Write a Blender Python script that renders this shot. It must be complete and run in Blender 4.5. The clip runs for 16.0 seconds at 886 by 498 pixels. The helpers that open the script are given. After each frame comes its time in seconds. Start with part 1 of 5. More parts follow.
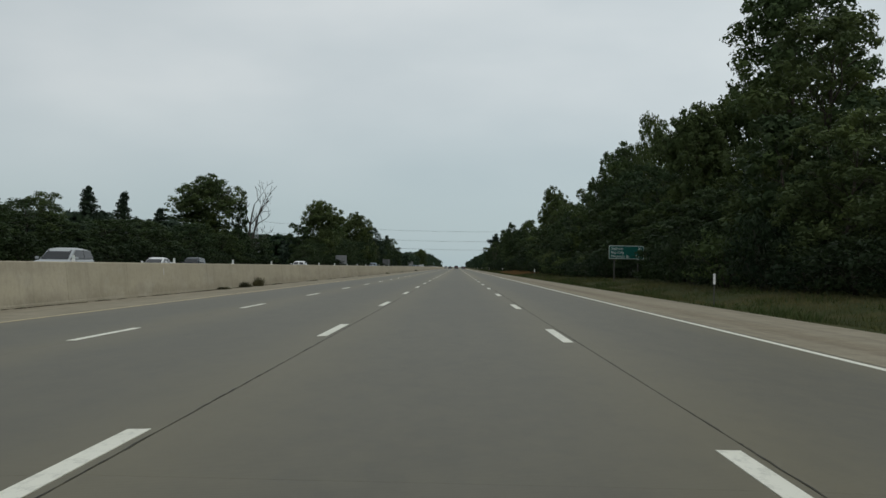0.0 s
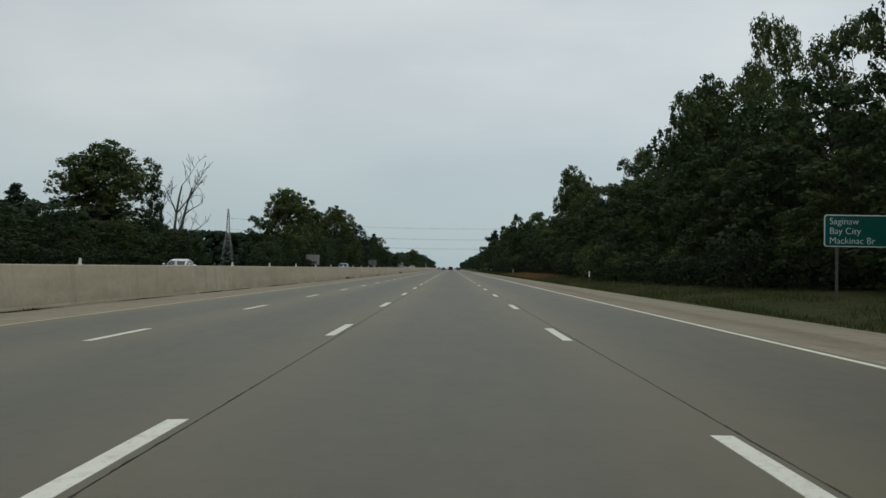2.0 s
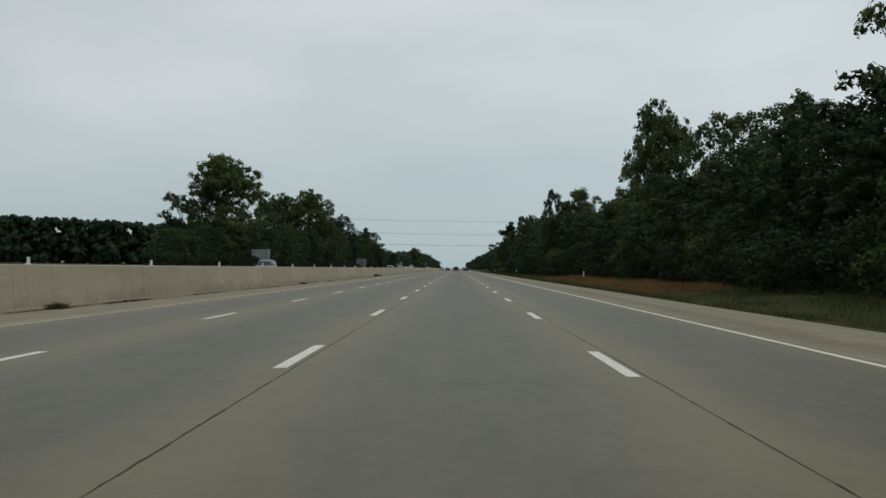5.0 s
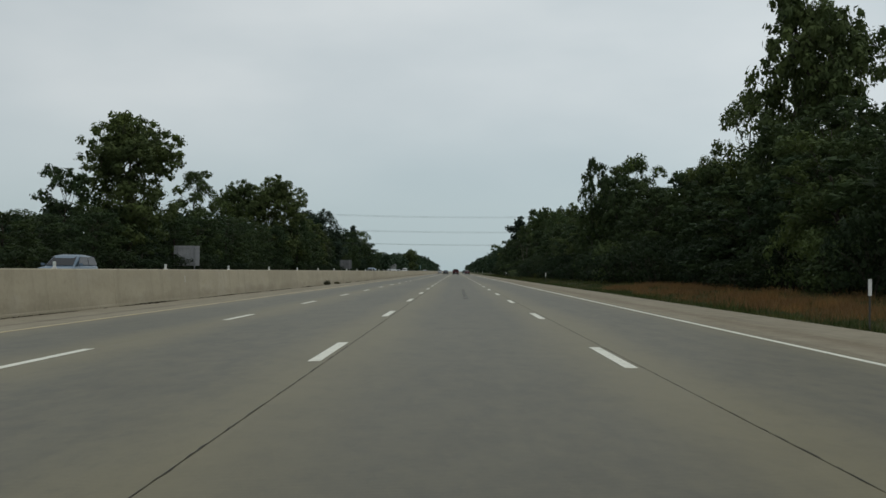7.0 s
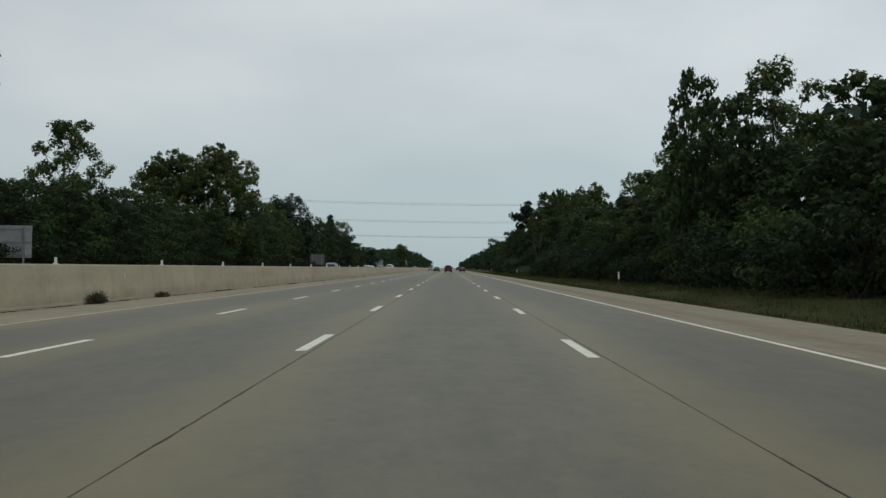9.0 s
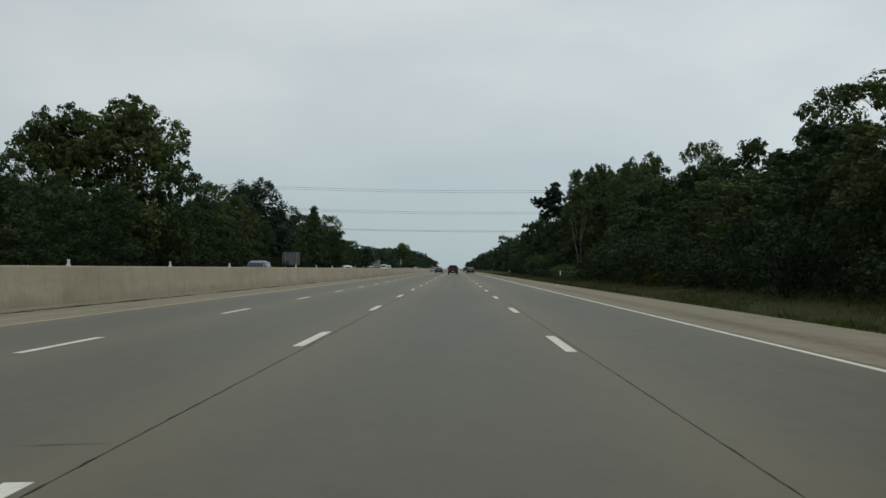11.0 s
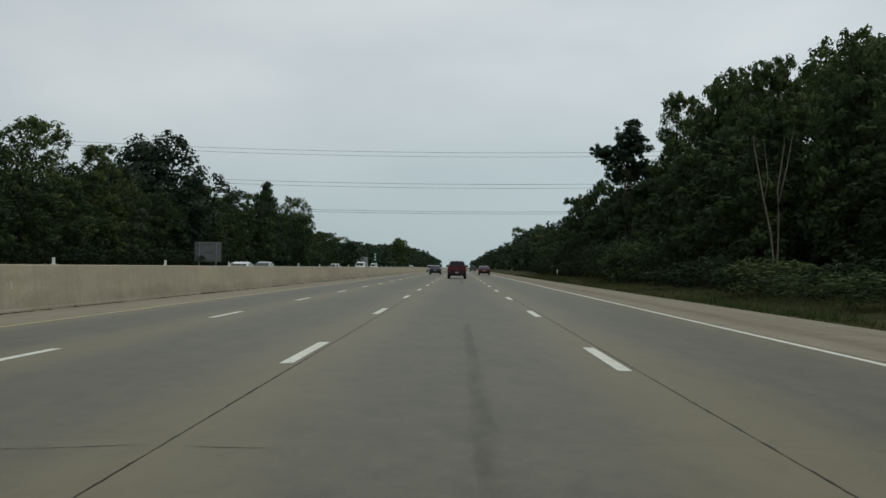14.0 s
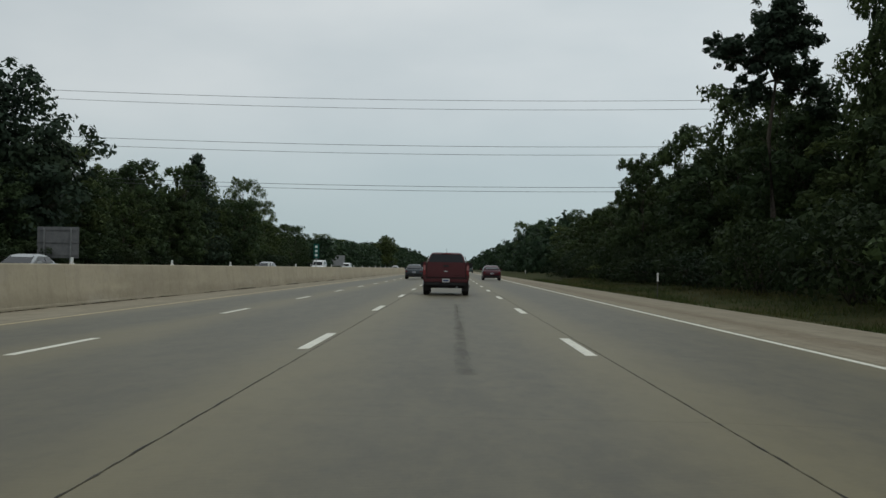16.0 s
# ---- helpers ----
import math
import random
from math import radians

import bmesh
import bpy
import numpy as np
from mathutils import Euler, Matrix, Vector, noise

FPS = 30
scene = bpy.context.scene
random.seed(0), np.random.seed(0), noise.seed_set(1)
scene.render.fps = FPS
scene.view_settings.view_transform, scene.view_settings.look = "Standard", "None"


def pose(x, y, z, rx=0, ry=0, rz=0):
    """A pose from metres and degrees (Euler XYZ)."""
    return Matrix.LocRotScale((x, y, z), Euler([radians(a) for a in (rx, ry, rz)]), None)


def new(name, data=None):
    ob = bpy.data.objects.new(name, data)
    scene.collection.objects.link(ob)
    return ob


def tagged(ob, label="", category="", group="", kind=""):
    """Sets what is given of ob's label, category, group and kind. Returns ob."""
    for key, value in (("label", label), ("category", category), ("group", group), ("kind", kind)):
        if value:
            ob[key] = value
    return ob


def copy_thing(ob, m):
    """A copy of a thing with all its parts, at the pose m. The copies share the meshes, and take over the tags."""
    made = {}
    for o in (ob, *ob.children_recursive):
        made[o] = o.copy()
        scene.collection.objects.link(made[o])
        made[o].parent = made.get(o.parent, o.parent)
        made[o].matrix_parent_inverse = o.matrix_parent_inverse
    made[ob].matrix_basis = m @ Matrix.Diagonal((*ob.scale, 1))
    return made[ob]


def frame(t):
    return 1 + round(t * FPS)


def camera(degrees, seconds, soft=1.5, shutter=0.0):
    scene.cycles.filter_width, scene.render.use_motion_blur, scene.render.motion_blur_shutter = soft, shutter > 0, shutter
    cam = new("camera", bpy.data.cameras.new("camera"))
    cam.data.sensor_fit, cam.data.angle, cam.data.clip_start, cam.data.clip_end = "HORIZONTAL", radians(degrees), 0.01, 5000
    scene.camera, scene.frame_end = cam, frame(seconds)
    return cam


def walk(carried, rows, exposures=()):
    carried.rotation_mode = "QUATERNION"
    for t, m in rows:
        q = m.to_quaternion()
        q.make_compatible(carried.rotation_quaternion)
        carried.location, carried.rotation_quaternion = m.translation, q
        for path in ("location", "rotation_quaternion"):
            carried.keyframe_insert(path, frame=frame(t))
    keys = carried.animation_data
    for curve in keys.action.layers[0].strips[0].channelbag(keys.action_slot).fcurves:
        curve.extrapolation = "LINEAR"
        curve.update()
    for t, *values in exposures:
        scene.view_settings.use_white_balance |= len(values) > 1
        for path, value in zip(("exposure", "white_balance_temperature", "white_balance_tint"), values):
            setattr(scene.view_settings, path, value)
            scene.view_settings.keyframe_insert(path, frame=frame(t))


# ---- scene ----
cam = camera(46.04, 16.0, soft=1.5)
# seconds, eye x y z, yaw, pitch, roll
ROWS = [
    (0, 0.031, 7.654, 1.074, 0.788, 0.970, 1.181),
    (0.5, -0.017, 22.736, 1.074, 0.777, 1.036, 1.234),
    (1, -0.073, 37.861, 1.074, 0.742, 1.085, 1.022),
    (1.5, -0.115, 52.993, 1.074, 0.667, 0.963, 1.041),
    (2, -0.108, 68.054, 1.074, 0.461, 1.040, 0.962),
    (2.5, -0.095, 83.266, 1.074, 0.513, 1.188, 1.088),
    (3, -0.082, 98.320, 1.064, 0.478, 1.130, 0.967),
    (3.5, -0.089, 113.478, 1.074, 0.591, 1.035, 1.086),
    (6, -0.246, 188.578, 1.074, 0.866, 1.061, 0.884),
    (6.5, -0.319, 203.528, 1.074, 0.817, 1.071, 1.071),
    (7, -0.329, 218.328, 1.074, 0.712, 1.210, 0.795),
    (7.5, -0.362, 233.248, 1.074, 0.514, 1.092, 0.982),
    (8, -0.308, 248.293, 1.074, 0.344, 1.052, 0.994),
    (10.5, 0.121, 323.360, 1.074, 0.546, 1.019, 0.847),
    (11, 0.142, 338.395, 1.074, 0.708, 1.069, 0.820),
    (11.5, 0.135, 353.229, 1.074, 0.743, 1.049, 0.762),
    (12, 0.103, 367.894, 1.074, 0.823, 1.043, 0.763),
    (12.5, 0.088, 382.044, 1.074, 0.892, 0.994, 0.693),
    (13, 0.013, 396.552, 1.083, 0.961, 0.908, 0.923),
    (13.5, -0.038, 411.532, 1.074, 1.070, 1.113, 0.926),
    (14, -0.088, 426.375, 1.074, 0.921, 1.004, 0.837),
    (14.5, -0.128, 441.186, 1.074, 0.786, 1.031, 0.848),
    (15, -0.148, 456.112, 1.075, 0.6, 1.017, 0.98),
    (15.5, -0.101, 470.3, 1.082, 0.64, 1.029, 1.042),
    (16, -0.067, 485.377, 1.065, 0.561, 1.052, 1.025),
]
walk(cam, [(t, pose(x, y, z, 90 + pitch, 0, yaw) @ pose(0, 0, 0, 0, 0, roll)) for t, x, y, z, yaw, pitch, roll in ROWS])

# ---- light ----
world = bpy.data.worlds.new("overcast_sky")
scene.world = world
world.use_nodes = True
wn, wl = world.node_tree.nodes, world.node_tree.links
wn.clear()
SUN_EL, SUN_AZ = 52.0, 140.0
sky = wn.new("ShaderNodeTexSky")
sky.sky_type, sky.sun_disc = "NISHITA", False
sky.sun_elevation, sky.sun_rotation = radians(SUN_EL), radians(SUN_AZ)
sky_dim = wn.new("ShaderNodeVectorMath")
sky_dim.operation = "SCALE"
sky_dim.inputs["Scale"].default_value = 0.08
coord = wn.new("ShaderNodeTexCoord")
stretch = wn.new("ShaderNodeMapping")
stretch.inputs["Scale"].default_value = (1.0, 1.0, 2.6)
cloud = wn.new("ShaderNodeTexNoise")
cloud.inputs["Scale"].default_value, cloud.inputs["Detail"].default_value = 2.2, 5.0
cloud.inputs["Roughness"].default_value = 0.45
ramp = wn.new("ShaderNodeValToRGB")
ramp.color_ramp.elements[0].position, ramp.color_ramp.elements[0].color = 0.36, (0.52, 0.59, 0.615, 1)
ramp.color_ramp.elements[1].position, ramp.color_ramp.elements[1].color = 0.66, (0.72, 0.765, 0.77, 1)
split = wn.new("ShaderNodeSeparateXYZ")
low = wn.new("ShaderNodeMapRange")
low.inputs["From Min"].default_value, low.inputs["From Max"].default_value = 0.0, 0.16
haze = wn.new("ShaderNodeMix")
haze.data_type = "RGBA"
haze.inputs["A"].default_value = (0.42, 0.528, 0.562, 1)
veil = wn.new("ShaderNodeMix")
veil.data_type = "RGBA"
veil.inputs["Factor"].default_value = 0.88
back = wn.new("ShaderNodeBackground")
back.inputs["Strength"].default_value = 1.0
wout = wn.new("ShaderNodeOutputWorld")
wl.new(sky.outputs["Color"], sky_dim.inputs[0])
wl.new(coord.outputs["Generated"], stretch.inputs["Vector"])
wl.new(stretch.outputs["Vector"], cloud.inputs["Vector"])
wl.new(cloud.outputs["Fac"], ramp.inputs["Fac"])
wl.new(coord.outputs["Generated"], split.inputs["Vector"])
wl.new(split.outputs["Z"], low.inputs["Value"])
wl.new(low.outputs["Result"], haze.inputs["Factor"])
wl.new(ramp.outputs["Color"], haze.inputs["B"])
wl.new(sky_dim.outputs["Vector"], veil.inputs["A"])
wl.new(haze.outputs["Result"], veil.inputs["B"])
# sky strength graded by hand: dimmer to the left, brighter to the right
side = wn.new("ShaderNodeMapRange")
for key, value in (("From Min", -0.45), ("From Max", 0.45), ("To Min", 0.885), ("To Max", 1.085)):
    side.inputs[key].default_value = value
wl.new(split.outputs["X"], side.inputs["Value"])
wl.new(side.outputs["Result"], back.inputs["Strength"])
wl.new(veil.outputs["Result"], back.inputs["Color"])
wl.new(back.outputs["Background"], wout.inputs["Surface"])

sun_data = bpy.data.lights.new("sun", "SUN")
sun_data.energy, sun_data.angle, sun_data.color = 0.6, radians(25), (1.0, 0.96, 0.9)
sun = new("sun", sun_data)
sun.matrix_world = pose(0, 0, 60, 90 - SUN_EL, 0, 180 - SUN_AZ)


# ---- materials ----
def material(name, colour, rough=0.85, metal=0.0):
    m = bpy.data.materials.new(name)
    m.use_nodes = True
    b = m.node_tree.nodes["Principled BSDF"]
    b.inputs["Base Color"].default_value = (*colour, 1)
    b.inputs["Roughness"].default_value = rough
    b.inputs["Metallic"].default_value = metal
    return m


def add(m, kind, **inputs):
    n = m.node_tree.nodes.new(kind)
    for key, value in inputs.items():
        n.inputs[key.replace("_", " ")].default_value = value
    return n


def wire(m, a, b):
    m.node_tree.links.new(a, b)


def noise_tex(m, scale, detail=4.0, rough=0.55, space="Object", stretch=None):
    if space == "World":
        out = add(m, "ShaderNodeNewGeometry").outputs["Position"]
    else:
        out = add(m, "ShaderNodeTexCoord").outputs[space]
    if stretch:
        mp = add(m, "ShaderNodeMapping")
        mp.inputs["Scale"].default_value = stretch
        wire(m, out, mp.inputs["Vector"])
        out = mp.outputs["Vector"]
    n = add(m, "ShaderNodeTexNoise", Scale=scale, Detail=detail, Roughness=rough)
    wire(m, out, n.inputs["Vector"])
    return n.outputs["Fac"]


def mixed(m, fac, a, b):
    """Colour a to b by fac; each a colour or a socket."""
    n = add(m, "ShaderNodeMix")
    n.data_type = "RGBA"
    for key, v in (("A", a), ("B", b)):
        if isinstance(v, tuple):
            n.inputs[key].default_value = (*v, 1)
        else:
            wire(m, v, n.inputs[key])
    if isinstance(fac, float):
        n.inputs["Factor"].default_value = fac
    else:
        wire(m, fac, n.inputs["Factor"])
    return n.outputs["Result"]


def ranged(m, v, a, b, c=0.0, d=1.0):
    n = add(m, "ShaderNodeMapRange")
    for key, x in (("From Min", a), ("From Max", b), ("To Min", c), ("To Max", d)):
        n.inputs[key].default_value = x
    wire(m, v, n.inputs["Value"])
    return n.outputs["Result"]


def maths(m, op, a, b=0.0):
    n = add(m, "ShaderNodeMath")
    n.operation = op
    for k, v in ((0, a), (1, b)):
        if isinstance(v, (int, float)):
            n.inputs[k].default_value = v
        else:
            wire(m, v, n.inputs[k])
    return n.outputs[0]


def base(m):
    return m.node_tree.nodes["Principled BSDF"]


def colour_by(m, socket):
    wire(m, socket, base(m).inputs["Base Color"])


def bump_by(m, socket, strength=0.3, distance=0.02):
    n = add(m, "ShaderNodeBump", Strength=strength, Distance=distance)
    wire(m, socket, n.inputs["Height"])
    wire(m, n.outputs["Normal"], base(m).inputs["Normal"])


def surface(name, dark, light, scale, rough=0.9, stain=None, stain_scale=0.35, bump=0.25, space="World", fine=40.0, gloss=0.2):
    m = material(name, light, rough)
    c = mixed(m, ranged(m, noise_tex(m, scale, 5.0, 0.6, space), 0.3, 0.7), dark, light)
    if stain:
        c = mixed(m, ranged(m, noise_tex(m, stain_scale, 3.0, 0.5, space), 0.5, 0.75, 0.0, 0.6), c, stain)
    colour_by(m, c)
    bump_by(m, noise_tex(m, fine, 3.0, 0.6, space), bump, 0.01)
    base(m).inputs["Specular IOR Level"].default_value = gloss
    return m


def concrete_lane():
    m = material("grey_concrete", (0.2, 0.195, 0.175), 0.56)
    base(m).inputs["Specular IOR Level"].default_value = 0.46
    g = add(m, "ShaderNodeNewGeometry")
    xyz = add(m, "ShaderNodeSeparateXYZ")
    wire(m, g.outputs["Position"], xyz.inputs["Vector"])
    big = noise_tex(m, 0.22, 4.0, 0.55, "World", (1.0, 0.3, 1.0))
    patch = noise_tex(m, 0.8, 5.0, 0.6, "World", (1.0, 0.55, 1.0))
    fine = noise_tex(m, 14.0, 4.0, 0.7, "World")
    c = mixed(m, ranged(m, big, 0.32, 0.68), (0.112, 0.106, 0.080), (0.180, 0.170, 0.126))
    c = mixed(m, ranged(m, patch, 0.34, 0.66, 0.0, 0.5), c, (0.197, 0.182, 0.136))
    c = mixed(m, ranged(m, fine, 0.38, 0.68, 0.0, 0.5), c, (0.215, 0.202, 0.155))
    pits = ranged(m, noise_tex(m, 55.0, 2.0, 0.7, "World"), 0.58, 0.68, 0.0, 0.7)
    c = mixed(m, pits, c, (0.06, 0.066, 0.05))
    # distance from the lane's middle: 0 to half a lane
    lane = maths(m, "PINGPONG", maths(m, "ADD", xyz.outputs["X"], 40.26), 1.83)
    # tyres polish two paths
    path = ranged(m, maths(m, "ABSOLUTE", maths(m, "SUBTRACT", lane, 0.85)), 0.1, 0.5, 0.34, 0.0)
    c = mixed(m, path, c, (0.112, 0.107, 0.086))
    # oil drips run down the middle of each lane
    drip = ranged(m, lane, 0.05, 0.75, 1.0, 0.0)
    broken = ranged(m, noise_tex(m, 0.5, 5.0, 0.65, "World", (2.5, 0.12, 1.0)), 0.40, 0.70, 0.2, 0.6)
    c = mixed(m, maths(m, "MULTIPLY", drip, broken), c, (0.078, 0.075, 0.06))
    # mid-sized mottling
    mott = noise_tex(m, 1.9, 5.0, 0.68, "World", (1.0, 0.32, 1.0))
    c = mixed(m, ranged(m, mott, 0.45, 0.62, 0.0, 0.42), c, (0.205, 0.195, 0.15))
    c = mixed(m, ranged(m, mott, 0.48, 0.36, 0.0, 0.4), c, (0.085, 0.08, 0.062))
    # scuffs and dark blotches
    scuff = ranged(m, noise_tex(m, 1.7, 5.0, 0.7, "World", (0.4, 2.2, 1.0)), 0.64, 0.76, 0.0, 0.45)
    c = mixed(m, scuff, c, (0.08, 0.077, 0.06))
    # blotches a hand or two wide, and fine grit
    blotch = noise_tex(m, 4.5, 5.0, 0.7, "World", (1.0, 0.5, 1.0))
    c = mixed(m, ranged(m, blotch, 0.52, 0.66, 0.0, 0.5), c, (0.22, 0.208, 0.15))
    c = mixed(m, ranged(m, blotch, 0.48, 0.34, 0.0, 0.5), c, (0.075, 0.072, 0.062))
    tint = add(m, "ShaderNodeObjectInfo")
    c = mixed(m, ranged(m, tint.outputs["Random"], 0.0, 1.0, 0.04, 0.34), c, (0.108, 0.103, 0.08))
    # a thin film of road dirt
    c = mixed(m, 0.24, c, (0.036, 0.031, 0.012))
    # pale yellow dust that the tyres leave along the seams, broad and uneven
    wander = maths(m, "MULTIPLY", maths(m, "SUBTRACT", noise_tex(m, 0.3, 4.0, 0.6, "World", (1.0, 0.35, 1.0)), 0.5), 1.3)
    edge = ranged(m, maths(m, "ADD", lane, wander), 0.75, 1.65, 0.0, 0.45)
    c = mixed(m, edge, c, (0.25, 0.22, 0.128))
    # older, darker pours in two stretches
    old = maths(m, "MAXIMUM", ranged(m, xyz.outputs["Y"], 75.0, 118.0, 1.0, 0.0), ranged(m, maths(m, "ABSOLUTE", maths(m, "SUBTRACT", xyz.outputs["Y"], 354.0)), 26.0, 48.0, 0.9, 0.0))
    c = mixed(m, maths(m, "MULTIPLY", old, 0.5), c, (0.085, 0.078, 0.056))
    warm = add(m, "ShaderNodeMix")
    warm.data_type, warm.blend_type = "RGBA", "MULTIPLY"
    warm.inputs["Factor"].default_value = 1.0
    warm.inputs["B"].default_value = (0.765, 0.715, 0.555, 1)
    wire(m, c, warm.inputs["A"])
    c = warm.outputs["Result"]
    colour_by(m, c)
    # fine cross grooves of a tined finish
    wave = add(m, "ShaderNodeTexWave", Scale=9.0, Distortion=0.6, Detail=1.0)
    wave.bands_direction = "Y"
    wire(m, g.outputs["Position"], wave.inputs["Vector"])
    bump_by(m, maths(m, "ADD", maths(m, "MULTIPLY", wave.outputs["Fac"], 0.5), fine), 0.2, 0.004)
    return m


def paint(name, colour, worn, fade=0.25):
    m = material(name, colour, 0.6)
    w = ranged(m, noise_tex(m, 9.0, 6.0, 0.75, "World", (1.0, 0.5, 1.0)), 0.5, 0.66, 0.0, 0.85)
    big = ranged(m, noise_tex(m, 1.1, 3.0, 0.5, "World"), 0.35, 0.7, 0.0, fade)
    colour_by(m, mixed(m, maths(m, "ADD", maths(m, "MULTIPLY", w, 0.6), big), colour, worn))
    return m


def foliage(name, dark, light, odd=None, patch=None):
    m = material(name, light, 0.6)
    base(m).inputs["Specular IOR Level"].default_value = 0.1
    g = add(m, "ShaderNodeNewGeometry")
    o = add(m, "ShaderNodeObjectInfo")
    c = mixed(m, ranged(m, g.outputs["Random Per Island"], 0.0, 1.0, 0.4, 0.64), dark, light)
    c = mixed(m, ranged(m, o.outputs["Random"], 0.0, 1.0, 0.0, 0.55), c, odd or (light[0] * 1.25, light[1] * 1.05, light[2] * 0.8))
    big = ranged(m, noise_tex(m, 0.5, 3.0, 0.55, "World"), 0.35, 0.65, 0.0, 0.55)
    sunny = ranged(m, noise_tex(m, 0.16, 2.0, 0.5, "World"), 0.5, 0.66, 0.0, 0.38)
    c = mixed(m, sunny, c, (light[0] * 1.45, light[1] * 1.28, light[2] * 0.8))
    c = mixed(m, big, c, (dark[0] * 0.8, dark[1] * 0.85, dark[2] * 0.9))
    if patch:
        c = mixed(m, ranged(m, noise_tex(m, 0.22, 4.0, 0.6, "World", (1.0, 0.4, 1.0)), 0.44, 0.6, 0.0, 0.75), c, patch)
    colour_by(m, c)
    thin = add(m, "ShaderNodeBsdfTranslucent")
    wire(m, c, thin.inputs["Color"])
    both = add(m, "ShaderNodeMixShader", Fac=0.25)
    wire(m, base(m).outputs["BSDF"], both.inputs[1])
    wire(m, thin.outputs["BSDF"], both.inputs[2])
    wire(m, both.outputs["Shader"], m.node_tree.nodes["Material Output"].inputs["Surface"])
    return m


def car_paint(name, colour, dusty=0.08):
    m = material(name, colour, 0.4, 0.0)
    base(m).inputs["Specular IOR Level"].default_value = 0.3
    base(m).inputs["Coat Weight"].default_value = 0.3
    base(m).inputs["Coat Roughness"].default_value = 0.08
    dust = ranged(m, noise_tex(m, 3.0, 4.0, 0.6), 0.45, 0.75, 0.0, dusty)
    colour_by(m, mixed(m, dust, colour, (0.17, 0.16, 0.14)))
    return m


CONCRETE = concrete_lane()


def shoulder_concrete():
    m = material("tan_shoulder_concrete", (0.2, 0.17, 0.12), 0.92)
    base(m).inputs["Specular IOR Level"].default_value = 0.2
    c = mixed(m, ranged(m, noise_tex(m, 0.9, 5.0, 0.6, "World"), 0.3, 0.7), (0.214, 0.186, 0.131), (0.293, 0.26, 0.192))
    streak = ranged(m, noise_tex(m, 1.6, 4.0, 0.6, "World", (1.0, 0.03, 1.0)), 0.5, 0.72, 0.0, 0.55)
    c = mixed(m, streak, c, (0.125, 0.102, 0.072))
    xyz = add(m, "ShaderNodeSeparateXYZ")
    wire(m, add(m, "ShaderNodeNewGeometry").outputs["Position"], xyz.inputs["Vector"])
    # a rust-brown band where grit is blown, a little outside the edge line
    off = maths(m, "ABSOLUTE", maths(m, "SUBTRACT", maths(m, "ADD", xyz.outputs["X"], maths(m, "MULTIPLY", noise_tex(m, 0.12, 3.0, 0.5, "World"), 0.8)), 7.15))
    c = mixed(m, ranged(m, off, 0.1, 0.75, 0.5, 0.0), c, (0.15, 0.112, 0.07))
    mottle = noise_tex(m, 5.0, 5.0, 0.7, "World", (1.0, 0.5, 1.0))
    c = mixed(m, ranged(m, mottle, 0.5, 0.7, 0.0, 0.4), c, (0.33, 0.29, 0.205))
    c = mixed(m, ranged(m, mottle, 0.45, 0.3, 0.0, 0.4), c, (0.12, 0.1, 0.068))
    grit = ranged(m, noise_tex(m, 60.0, 2.0, 0.8, "World"), 0.62, 0.72, 0.0, 0.6)
    c = mixed(m, grit, c, (0.36, 0.32, 0.25))
    colour_by(m, c)
    bump_by(m, noise_tex(m, 45.0, 3.0, 0.6, "World"), 0.3, 0.006)
    return m


SHOULDER = shoulder_concrete()
SEALANT = surface("joint_sealant", (0.02, 0.02, 0.018), (0.05, 0.046, 0.038), 6.0, 0.8, (0.12, 0.11, 0.083), 0.9)


